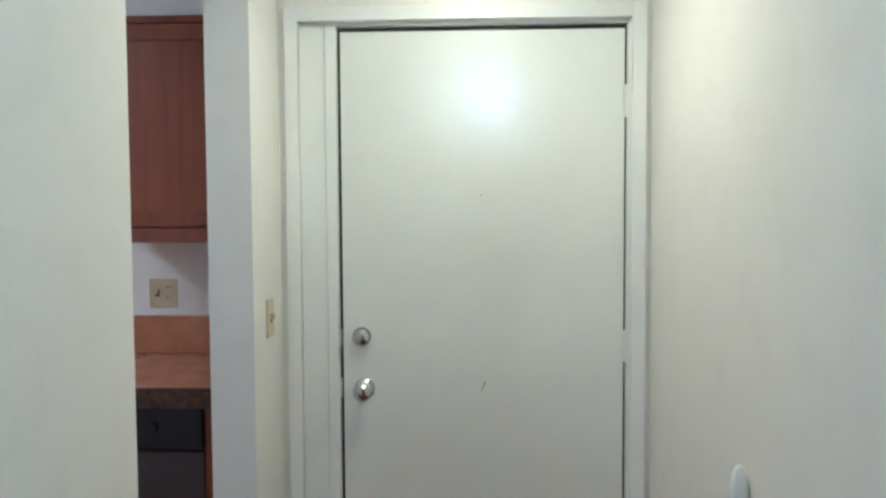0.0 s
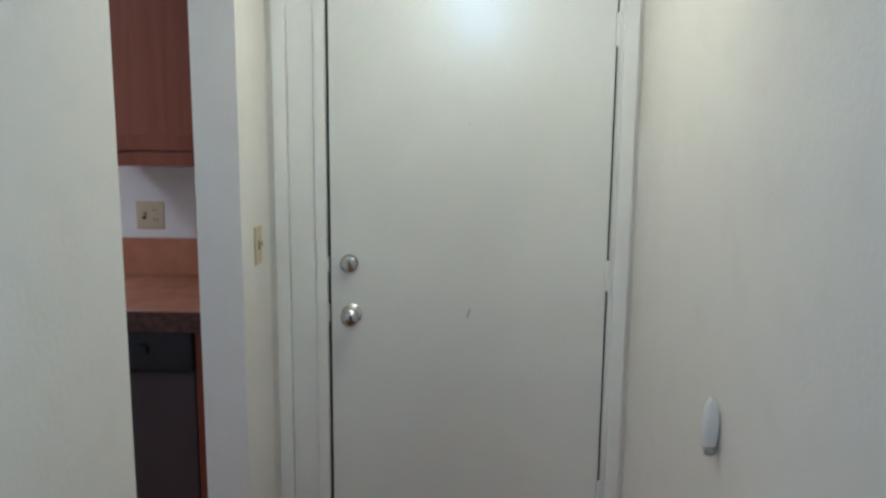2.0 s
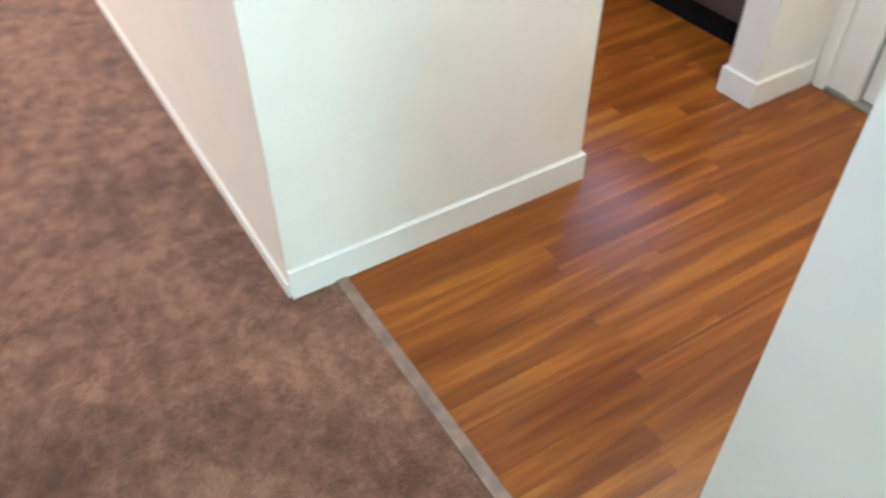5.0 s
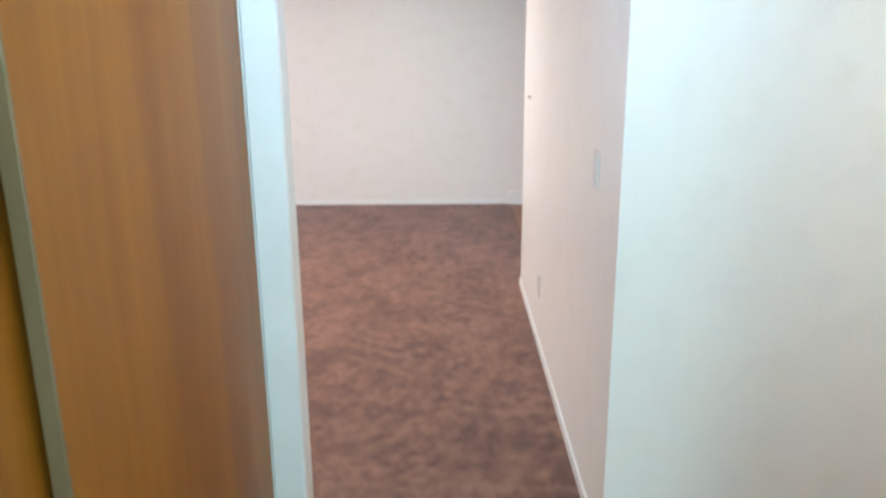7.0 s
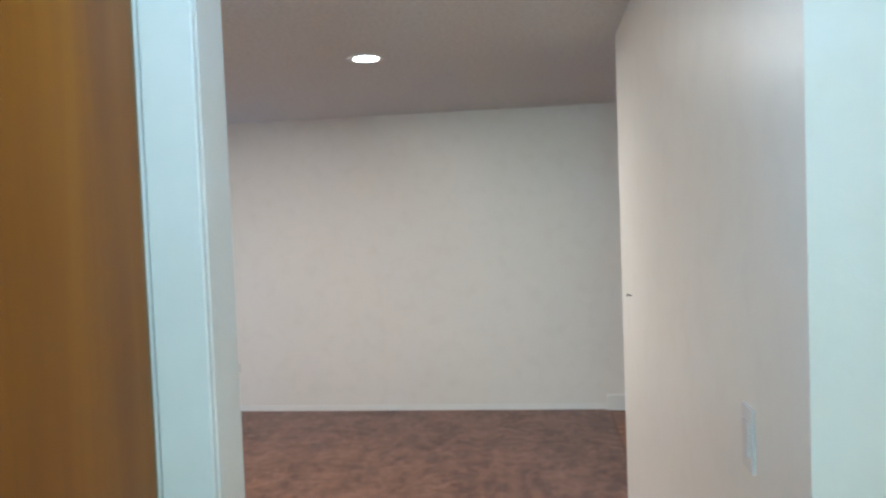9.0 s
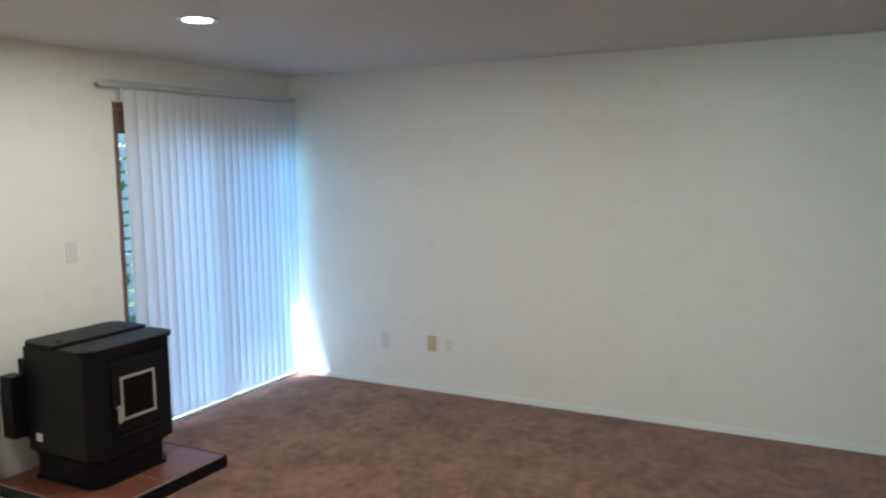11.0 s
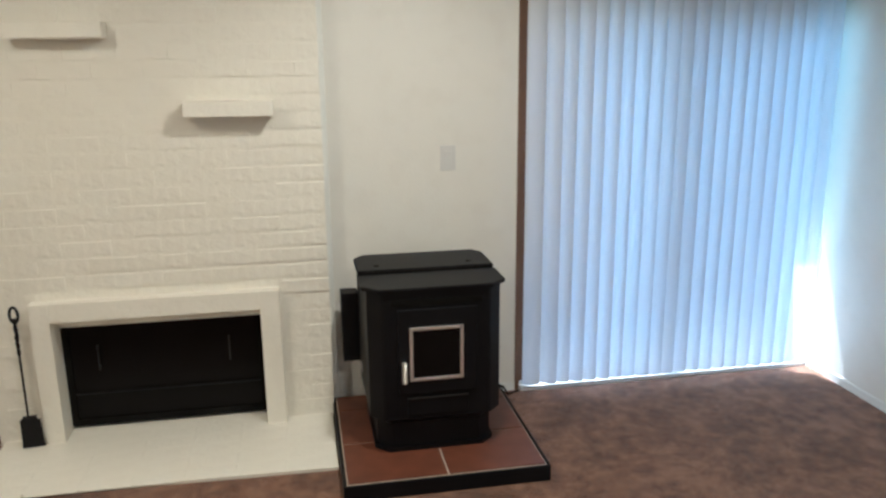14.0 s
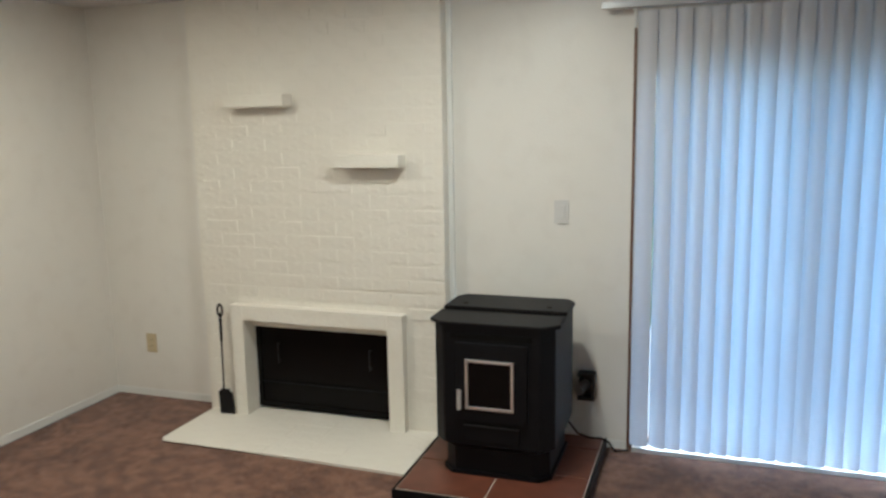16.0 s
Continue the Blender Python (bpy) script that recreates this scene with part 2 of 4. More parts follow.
def tube(bm, a, b, r, seg=12, r2=None):
    a, b = Vector(a), Vector(b)
    d = b - a
    m = Matrix.Translation((a + b) / 2) @ d.to_track_quat("Z", "Y").to_matrix().to_4x4()
    bmesh.ops.create_cone(bm, cap_ends=True, segments=seg, radius1=r, radius2=r if r2 is None else r2, depth=d.length, matrix=m)


def ball(bm, c, r, sx=1, sy=1, sz=1, u=20, v=12):
    bmesh.ops.create_uvsphere(bm, u_segments=u, v_segments=v, radius=r, matrix=Matrix.Translation(c) @ Matrix.Diagonal((sx, sy, sz, 1)))


def mesh_from(bm, name, mat, smooth=False):
    bmesh.ops.recalc_face_normals(bm, faces=bm.faces)
    me = bpy.data.meshes.new(name)
    bm.to_mesh(me)
    bm.free()
    if smooth:
        for p in me.polygons:
            p.use_smooth = True
    me.materials.append(mat)
    return me


def part(name, bm, mat, parent=None, label="", smooth=False):
    ob = new(name, mesh_from(bm, name, mat, smooth))
    if parent is not None:
        ob.parent = parent
    if label:
        tagged(ob, label)
    return ob


def boxes(name, mat, items, parent=None, label="", bevel=0.0):
    bm = bmesh.new()
    for it in items:
        box(bm, *it, bevel=bevel)
    return part(name, bm, mat, parent, label)


def thing(name, label, category, at=(0, 0, 0), group=""):
    e = new(name)
    e.empty_display_size = 0.1
    e.matrix_world = Matrix.Translation(at)
    return tagged(e, label, category, group)


def structure(ob, label, category):
    return tagged(ob, label, category, kind="structure")


# ---- large structure ----
XW, YS, XE = -4.903, -6.305, -0.095      # living room: west, south, east faces
YC = -2.066                              # corner of the hall wall
HR = 1.189                               # hall's other side
YK = 0.48                                # kitchen back wall


def wall(name, items, label="cream painted plaster wall"):
    return structure(boxes(name, PAINT, items), label, "wall")


wall("wall_north", [(0, 0.065, 0, 0.12, 0, H), (1.135, HR, 0, 0.12, 0, H), (0.065, 1.135, 0, 0.12, 2.072, H)], "cream wall round the entry door")
wall("wall_entry_post", [(-0.128, 0, -0.32, YK + 0.12, 0, H)], "cream wall end between kitchen and entry door")
wall("wall_entry_side", [(HR, HR + 0.12, -1.98, 0.12, 0, H)], "cream side wall of the entry")
wall("wall_corridor_north", [(HR + 0.12, 4.3, -1.98, -1.86, 0, H)])
wall("wall_hall_block", [(-0.12, 0, YC, -1.095, 0, H)], "cream wall end between kitchen and corridor")
wall("wall_kitchen_back_of_living", [(-2.574, -0.12, YC, YC + 0.12, 0, H)], "pinkish white wall beside the carpeted passage")
wall("wall_west", [(XW - 0.12, XW, YS - 0.12, YK + 0.12, 0, H)], "long white living room wall with outlets")
wall("wall_south", [(XW, -4.895, YS - 0.12, YS, 0, H), (-3.262, 0, YS - 0.12, YS, 0, H), (-4.895, -3.262, YS - 0.12, YS, 2.055, H)], "white wall with fireplace and sliding door")
wall("wall_east", [(XE, 0, YS, -2.935, 0, H)], "white wall between living room and closet")
wall("wall_closet_header", [(0, 2.3, -3.14, -3.02, 2.06, H)])
wall("wall_closet_back", [(0, 2.3, -3.80, -3.68, 0, H)])
wall("wall_corridor_south", [(2.3, 4.3, -3.80, -3.03, 0, H)])
# The opening belongs to the assumed window, which is never in view.
wall("wall_corridor_end", [(4.18, 4.3, -3.03, -2.95, 0, H), (4.18, 4.3, -2.05, -1.98, 0, H), (4.18, 4.3, -2.95, -2.05, 0, 0.65), (4.18, 4.3, -2.95, -2.05, 2.05, H)])
wall("wall_kitchen_north", [(XW, -1.75, YK, YK + 0.12, 0, H), (-0.735, -0.128, YK, YK + 0.12, 0, H), (-1.75, -0.735, YK, YK + 0.12, 0, 0.945), (-1.75, -0.735, YK, YK + 0.12, 2.0, H)], "white kitchen wall")

ceil = boxes("ceiling", CEIL, [(XW - 0.12, 4.3, YS - 0.12, YK + 0.12, H, H + 0.12)])
structure(ceil, "off-white sprayed-texture ceiling", "ceiling")

fl = boxes("floor_slab", CONCRETE, [(XW - 0.12, 4.3, YS - 0.12, YK + 0.12, -0.16, -0.02)])
structure(fl, "concrete slab under the floors", "floor")
cp = boxes("floor_carpet", CARPET, [(XW, -0.12, YS, YC + 0.112, -0.02, 0), (-0.12, 0, -2.946, YC, -0.02, 0), (0, HR, -3.03, -1.935, -0.02, 0), (HR, 4.18, -3.03, -1.98, -0.02, 0)])
structure(cp, "brown cut-pile carpet with worn mottled patches", "carpet")
ju = boxes("floor_underlay", SUBFLOOR, [(XW, 0, YC + 0.112, YK, -0.02, -0.006), (0, HR, -1.935, 0.0, -0.02, -0.006)])
structure(ju, "dark underlay below the laminate", "floor")
ts = boxes("threshold_strip", STRIP, [(0, HR, -1.942, -1.908, -0.004, 0.006)], bevel=0.002)
structure(ts, "narrow metal strip between carpet and laminate", "trim")

# ---- baseboards and trim ----


def baseboard(name, x0, x1, y0, y1, h, label="white painted baseboard"):
    """A board with a rounded top edge; its length runs along the longer side."""
    bm = bmesh.new()
    box(bm, x0, x1, y0, y1, -0.004, h)
    top = [e for e in bm.edges if all(v.co.z > h - 1e-4 for v in e.verts)]
    bmesh.ops.bevel(bm, geom=top, offset=0.005, segments=2, affect="EDGES")
    return structure(part(name, bm, TRIM), label, "baseboard")


BB = 0.10
T = 0.013
baseboard("baseboard_entry_side", HR - T, HR, -1.98, -0.018, BB)
baseboard("baseboard_hall_block", 0, T, YC, -1.095, BB)
baseboard("baseboard_hall_block_end", -0.12, T, -1.095, -1.095 + T, BB)
baseboard("baseboard_entry_post", 0, T, -0.32, -0.018, BB)
baseboard("baseboard_entry_post_end", -0.141, T, -0.333, -0.32, BB)
baseboard("baseboard_entry_post_kitchen", -0.141, -0.128, -0.32, -0.11, BB)
baseboard("baseboard_passage", -2.574, -0.0, YC - 0.008, YC, 0.05)
baseboard("baseboard_passage_end", -2.582, -2.574, YC - 0.008, YC + 0.12, 0.05)
baseboard("baseboard_west", XW, XW + 0.008, YS, -1.975, 0.045)
baseboard("baseboard_dining_west", XW, XW + 0.03, -1.975, YK, 0.115)
baseboard("baseboard_south_a", -3.262, -2.345, YS, YS + 0.008, 0.045)
baseboard("baseboard_south_b", -0.86, XE, YS, YS + 0.008, 0.045)
baseboard("baseboard_east", XE - 0.008, XE, YS, -2.935, 0.045)
baseboard("baseboard_stub", XE - 0.008, 0.012, -2.935, -2.927, 0.045)
baseboard("baseboard_corridor", HR + 0.0, 4.18, -1.988, -1.98, 0.09)

# entry door frame
fr = thing("door_frame", "white painted frame and casing of the entry door", "door frame", (0.6, 0, 0))
for o, it in (("side_casing", (0.022, 0.066, -0.016, 0.0, 0, 2.105)), ("side_casing", (1.124, 1.172, -0.016, 0.0, 0, 2.105)), ("head_casing", (0.066, 1.124, -0.016, 0.0, 2.062, 2.105)),
              ("side_panel", (0.066, 0.150, 0.012, 0.11, 0, 2.062)), ("stop", (0.150, 0.186, 0.004, 0.11, 0, 2.050)), ("jamb", (1.115, 1.134, 0.004, 0.11, 0, 2.062)),
              ("head_jamb", (0.150, 1.115, 0.008, 0.11, 2.050, 2.070))):
    b_ = boxes(o, TRIM, [it], bevel=0.003)
    b_.parent = fr
    b_.matrix_parent_inverse = fr.matrix_world.inverted()
sl = boxes("sill", SILL, [(0.066, 1.134, -0.008, 0.12, -0.003, 0.010)], bevel=0.003)
sl.parent = fr
sl.matrix_parent_inverse = fr.matrix_world.inverted()


def under(ob, parent):
    ob.parent = parent
    ob.matrix_parent_inverse = parent.matrix_world.inverted()
    return ob


# ---- entry door ----
door = thing("door_1", "closed flat white painted entry door with scuffs", "door", (0.651, 0.03, 0))
tagged(door, kind="structure")
under(boxes("leaf", DOORP, [(0.196, 1.109, 0.028, 0.072, 0.020, 2.036)], bevel=0.002), door)


def knob(x, z, deadbolt):
    bm = bmesh.new()
    tube(bm, (x, 0.028, z), (x, 0.020, z), 0.034 if not deadbolt else 0.030, 24)
    k = under(part("deadbolt" if deadbolt else "door_knob", bm, BRASS, None, "worn chrome deadbolt" if deadbolt else "worn round chrome knob", True), door)
    bm = bmesh.new()
    if deadbolt:
        tube(bm, (x, 0.020, z), (x, 0.0, z), 0.029, 24, 0.024)
        box(bm, x - 0.004, x + 0.004, -0.012, 0.0, z - 0.014, z + 0.014, 0.0015)
    else:
        tube(bm, (x, 0.020, z), (x, -0.012, z), 0.013, 16)
        ball(bm, (x, -0.028, z), 0.031, 1, 0.72, 1)
    o = part("turn_piece" if deadbolt else "grip", bm, BRASS, None, "", True)
    under(o, k)


knob(0.258, 1.049, True)
knob(0.265, 0.877, False)
# The ring's white stands in for the bright highlight on the peephole.
bm = bmesh.new()
tube(bm, (0.651, 0.0285, 1.508), (0.651, 0.024, 1.508), 0.0065, 16)
ph = under(part("peephole", bm, TRIM, None, "small peephole with a white ring for its highlight"), door)
bm = bmesh.new()
tube(bm, (0.651, 0.0242, 1.508), (0.651, 0.0235, 1.508), 0.0028, 12)
under(part("lens", bm, SLOT), ph)
for z in (1.805, 1.02, 0.25):
    bm = bmesh.new()
    box(bm, 1.106, 1.124, 0.012, 0.03, z - 0.05, z + 0.05, 0.002)
    tube(bm, (1.113, 0.010, z - 0.052), (1.113, 0.010, z + 0.052), 0.0065, 10)
    under(part("hinge", bm, TRIM, None, "painted-over butt hinge"), door)
# Dark strips stand in for the shade in the gaps round the leaf.
for it in ((0.1865, 0.1955, 0.034, 0.072, 0.012, 2.049), (1.1095, 1.1145, 0.034, 0.072, 0.012, 2.049), (0.1955, 1.1095, 0.034, 0.072, 2.0365, 2.0495)):
    under(boxes("gap_shade", SLOT, [it]), fr)
bm = bmesh.new()
prism(bm, [(-0.004, -0.016), (0.001, -0.018), (0.006, 0.012), (0.005, 0.018), (0.0, 0.014), (-0.003, 0.0)], 0, 0.0006)
o = part("scuff_mark", bm, SCUFF, None, "grey rubbed scuff")
o.matrix_world = pose(0.655, 0.0278, 0.885, 90, 12, 0)
under(o, door)
under(boxes("strike_plate", STEEL, [(0.1865, 0.1915, 0.006, 0.03, 0.85, 0.91), (0.1865, 0.1915, 0.006, 0.03, 1.02, 1.07)]), fr)
bm = bmesh.new()
box(bm, 0.20, 1.10, 0.022, 0.028, 0.021, 0.034, 0.002)
under(part("sweep", bm, DOORP, None, "painted door sweep"), door)


# ---- switches and outlets ----
def plate(name, pos, normal, mat, kind, label, cat, w=0.072, h=0.117):
    """A wall plate; kind: 'toggle', 'rocker', 'duplex', 'both', 'coax'."""
    e = thing(name, label, cat)
    bm = bmesh.new()
    box(bm, -w / 2, w / 2, -0.006, 0.0, -h / 2, h / 2, 0.002)
    part("cover_plate", bm, mat, e)
    cols = [0.0] if kind != "both" else [-0.023, 0.023]
    for i, cx in enumerate(cols):
        k = kind if kind != "both" else ("toggle", "duplex")[i]
        if k == "toggle":
            bm = bmesh.new()
            box(bm, cx - 0.005, cx + 0.005, -0.018, -0.005, -0.004, 0.013, 0.0015)
            part("toggle", bm, mat, e)
            bm = bmesh.new()
            box(bm, cx - 0.008, cx + 0.008, -0.0068, -0.0055, -0.014, 0.014)
            part("slot", bm, SLOT, e)
        elif k == "rocker":
            bm = bmesh.new()
            box(bm, cx - 0.016, cx + 0.016, -0.010, -0.005, -0.033, 0.033, 0.002)
            part("rocker", bm, mat, e)
        elif k == "coax":
            bm = bmesh.new()
            tube(bm, (cx, -0.005, 0.0), (cx, -0.016, 0.0), 0.005, 10)
            tube(bm, (cx, -0.005, 0.0), (cx, -0.008, 0.0), 0.009, 6)
            part("socket", bm, STEEL, e)
        else:
            for s in (-1, 1):
                bm = bmesh.new()
                tube(bm, (cx, -0.005, s * 0.02), (cx, -0.009, s * 0.02), 0.0165, 16)
                r = part("receptacle", bm, mat, e)
                bm = bmesh.new()
                box(bm, cx - 0.008, cx - 0.0055, -0.0096, -0.0085, s * 0.02 - 0.002, s * 0.02 + 0.007)
                box(bm, cx + 0.0055, cx + 0.008, -0.0096, -0.0085, s * 0.02 - 0.002, s * 0.02 + 0.006)
                part("slot", bm, SLOT, r)
    rot = {"-y": 0, "+y": 180, "+x": 90, "-x": -90}[normal]
    e.matrix_world = pose(*pos, 0, 0, rot)
    return e


plate("light_switch", (0.0, -0.155, 1.135), "+x", ALMOND, "toggle", "almond toggle light switch beside the entry door", "switch")
plate("switch_outlet", (-0.585, YK, 1.146), "-y", ALMOND, "both", "almond switch and outlet plate on kitchen wall", "switch plate", 0.108, 0.110)
plate("light_switch", (-2.915, YS, 1.198), "+y", WHITEP, "rocker", "white wall switch above the stove", "switch")
plate("wall_outlet", (XW, -5.47, 0.340), "+x", WHITEP, "duplex", "white duplex outlet on the long wall", "outlet")
plate("wall_outlet", (XW, -5.072, 0.356), "+x", ALMOND, "duplex", "almond duplex outlet on the long wall", "outlet")
plate("cable_plate", (XW, -4.934, 0.356), "+x", WHITEP, "coax", "small white cable socket plate beside the outlet", "cable plate", 0.048, 0.068)
plate("wall_outlet", (-0.385, YS, 0.340), "+y", ALMOND, "duplex", "almond duplex outlet beside the brick fireplace", "outlet")
plate("light_switch", (-0.325, YC, 1.115), "-y", WHITEP, "rocker", "white wall switch in the carpeted passage", "switch")
plate("wall_outlet", (-1.64, YC, 0.313), "-y", WHITEP, "duplex", "white duplex outlet low on passage wall", "outlet")

# nail left in the passage wall
nl = thing("wall_nail", "small dark bent nail in a white wall", "nail", (-2.18, YC, 1.175))
bm = bmesh.new()
tube(bm, (-2.18, YC, 1.175), (-2.18, YC - 0.018, 1.178), 0.003, 8)
tube(bm, (-2.18, YC - 0.017, 1.178), (-2.18, YC - 0.02, 1.178), 0.006, 8)
under(part("shank", bm, SLOT), nl)

# ---- wall-mounted dispenser in the entry ----
af = thing("wall_dispenser", "small white oval plastic dispenser fixed to entry wall", "dispenser", (HR, -0.86, 0.87))
bm = bmesh.new()
ball(bm, (HR - 0.006, -0.862, 0.846), 0.043, 0.32, 0.80, 1.08, 24, 16)
under(part("back_plate", bm, WHITEP, None, "round greyish back plate", True), af)
bm = bmesh.new()
ball(bm, (HR - 0.020, -0.896, 0.870), 0.024, 0.85, 0.72, 2.7, 24, 18)
bmesh.ops.bisect_plane(bm, geom=bm.verts[:] + bm.edges[:] + bm.faces[:], plane_co=(0, 0, 0.826), plane_no=(0, 0, -1), clear_outer=True)
bmesh.ops.holes_fill(bm, edges=bm.edges[:])
under(part("body", bm, RUBBER, None, "tall pale rounded cap", True), af)
bm = bmesh.new()
tube(bm, (HR - 0.020, -0.896, 0.828), (HR - 0.018, -0.896, 0.808), 0.014, 18, 0.010)
under(part("nozzle", bm, SCUFF, None, "grey nozzle opening", True), af)

# ---- door stopper on the baseboard ----
ds = thing("door_stopper", "spring door stopper with white rubber tip on baseboard", "door stopper", (HR - T, -0.90, 0.055))
bm = bmesh.new()
tube(bm, (HR - T, -0.90, 0.055), (HR - T - 0.006, -0.90, 0.055), 0.011, 14)
tube(bm, (HR - T - 0.004, -0.90, 0.055), (HR - T - 0.062, -0.90, 0.055), 0.0038, 8)
for i in range(16):
    x = HR - T - 0.006 - i * 0.0036
    tube(bm, (x, -0.90, 0.055), (x - 0.002, -0.90, 0.055), 0.0065, 10)
under(part("spring", bm, SLOT), ds)
bm = bmesh.new()
tube(bm, (HR - T - 0.060, -0.90, 0.055), (HR - T - 0.078, -0.90, 0.055), 0.009, 14, 0.008)
under(part("tip", bm, RUBBER), ds)

# ---- recessed lights ----
def can_light(x, y):
    e = thing("recessed_light", "lit round recessed ceiling downlight with white trim", "downlight", (x, y, H), "ceiling downlights")
    bm = bmesh.new()
    for k in range(40):
        a0, a1 = 2 * math.pi * k / 40, 2 * math.pi * (k + 1) / 40
        vs = [bm.verts.new((x + r * math.cos(a), y + r * math.sin(a), z)) for r, a, z in ((0.062, a0, H - 0.004), (0.095, a0, H - 0.006), (0.095, a1, H - 0.006), (0.062, a1, H - 0.004))]
        bm.faces.new(vs)
        vs = [bm.verts.new((x + 0.095 * math.cos(a), y + 0.095 * math.sin(a), z)) for a, z in ((a0, H - 0.006), (a0, H), (a1, H), (a1, H - 0.006))]
        bm.faces.new(vs)
    bmesh.ops.remove_doubles(bm, verts=bm.verts, dist=1e-5)
    under(part("trim_ring", bm, TRIM), e)
    bm = bmesh.new()
    tube(bm, (x, y, H), (x, y, H - 0.005), 0.064, 32)
    under(part("lens", bm, LAMPON, None, "glowing lens"), e)


can_light(-2.75, -5.10)
can_light(-2.73, -3.28)
can_light(0.63, -0.60)
can_light(-1.05, -4.75)
cl_ = thing("ceiling_light", "lit frosted glass dome light in the corridor", "ceiling light", (0.72, -2.50, H))
bm = bmesh.new()
tube(bm, (0.72, -2.50, H), (0.72, -2.50, H - 0.018), 0.13, 32)
under(part("base", bm, TRIM, None, "", True), cl_)
bm = bmesh.new()
ball(bm, (0.72, -2.50, H - 0.018), 0.115, 1, 1, 0.55, 32, 16)
bmesh.ops.bisect_plane(bm, geom=bm.verts[:] + bm.edges[:] + bm.faces[:], plane_co=(0, 0, H - 0.018), plane_no=(0, 0, 1), clear_outer=True)
under(part("shade", bm, DOMEON, None, "glowing frosted glass dome", True), cl_)

# ---- kitchen ----


def cabinet_door(parent, x0, x1, y, z0, z1):
    """Framed door facing south at plane y."""
    d = boxes("door", CABW, [(x0, x0 + 0.055, y - 0.02, y, z0, z1), (x1 - 0.055, x1, y - 0.02, y, z0, z1), (x0 + 0.055, x1 - 0.055, y - 0.02, y, z0, z0 + 0.055),
                             (x0 + 0.055, x1 - 0.055, y - 0.02, y, z1 - 0.055, z1)], bevel=0.002)
    under(d, parent)
    under(boxes("panel", CABW, [(x0 + 0.055, x1 - 0.055, y - 0.012, y, z0 + 0.055, z1 - 0.055)]), d)
    return d


uc = thing("wall_cabinet", "dark cherry wood upper cabinet hung above the counter", "cabinet", (-0.4, 0.3, 1.36))
under(boxes("body", CABW, [(-0.66, -0.13, 0.165, YK, 1.362, 2.13)]), uc)
cabinet_door(uc, -0.655, -0.135, 0.163, 1.41, 2.10)
under(boxes("bottom_rail", CABW, [(-0.66, -0.13, 0.150, 0.164, 1.355, 1.402)], bevel=0.003), uc)
under(boxes("top_rail", CABW, [(-0.66, -0.13, 0.147, 0.164, 2.105, 2.13)], bevel=0.003), uc)
sf = boxes("wall_soffit", PAINT, [(-0.72, -0.13, 0.17, YK, 2.132, H)])
structure(sf, "white soffit above the kitchen cabinets", "wall")

bc = thing("base_cabinet", "cherry wood base cabinet end panel beside dishwasher", "cabinet", (-0.2, 0.2, 0))
under(boxes("body", CABW, [(-0.235, -0.13, -0.075, YK, 0.09, 0.868)], bevel=0.002), bc)
under(boxes("toe_kick", SOOT, [(-0.235, -0.13, -0.02, 0.4, 0.0, 0.09)]), bc)
b2 = thing("base_cabinet", "cherry wood base cabinet under the kitchen window", "cabinet", (-1.6, 0.2, 0))
under(boxes("body", CABW, [(-2.3, -0.842, -0.05, YK, 0.09, 0.868)]), b2)
for i in range(3):
    cabinet_door(b2, -2.29 + i * 0.466, -1.834 + i * 0.466, -0.052, 0.12, 0.85)
under(boxes("toe_kick", SOOT, [(-2.3, -0.842, 0.0, 0.4, 0.0, 0.09)]), b2)
ct = thing("countertop", "wood-tone laminate worktop with a low back upstand", "countertop", (-1.2, 0.2, 0.87))
under(boxes("top", LAMIN, [(-2.3, -0.13, -0.105, YK, 0.870, 0.910)], bevel=0.004), ct)
under(boxes("upstand", LAMIN, [(-0.735, -0.13, YK - 0.02, YK, 0.911, 1.058), (-2.3, -0.735, YK - 0.02, YK, 0.911, 0.940)], bevel=0.003), ct)
under(boxes("front_edge", COUNTER_EDGE, [(-2.3, -0.13, -0.110, -0.106, 0.840, 0.906)], label="dark worn front edge strip", bevel=0.0015), ct)

dw = thing("dishwasher", "dark brown built-in dishwasher with black control panel", "dishwasher", (-0.59, 0.2, 0))
under(boxes("body", BROWNM, [(-0.837, -0.238, -0.055, 0.45, 0.10, 0.866)]), dw)
under(boxes("control_panel", BLACKP, [(-0.837, -0.239, -0.092, -0.056, 0.700, 0.862)], bevel=0.006), dw)
under(boxes("door_panel", BROWNM, [(-0.837, -0.239, -0.078, -0.056, 0.130, 0.694)], bevel=0.004), dw)
under(boxes("toe_plate", SOOT, [(-0.837, -0.239, -0.045, -0.03, 0.0, 0.098)]), dw)
under(boxes("latch", STEEL, [(-0.544, -0.534, -0.098, -0.091, 0.75, 0.79)], bevel=0.002), dw)
bm = bmesh.new()
tube(bm, (-0.40, -0.090, 0.775), (-0.40, -0.108, 0.775), 0.021, 18, 0.018)
under(part("dial", bm, BLACKP), dw)

# Assumed glowing fixture to go with the added kitchen fill.
kl = thing("ceiling_light", "added square ceiling light, unseen, brightening the kitchen", "ceiling light", (-1.5, -0.75, H))
under(boxes("frame", TRIM, [(-1.76, -1.24, -1.01, -0.49, H - 0.02, H)], bevel=0.003), kl)
under(boxes("diffuser", DOMEON, [(-1.73, -1.27, -0.98, -0.52, H - 0.05, H - 0.02)], bevel=0.008), kl)


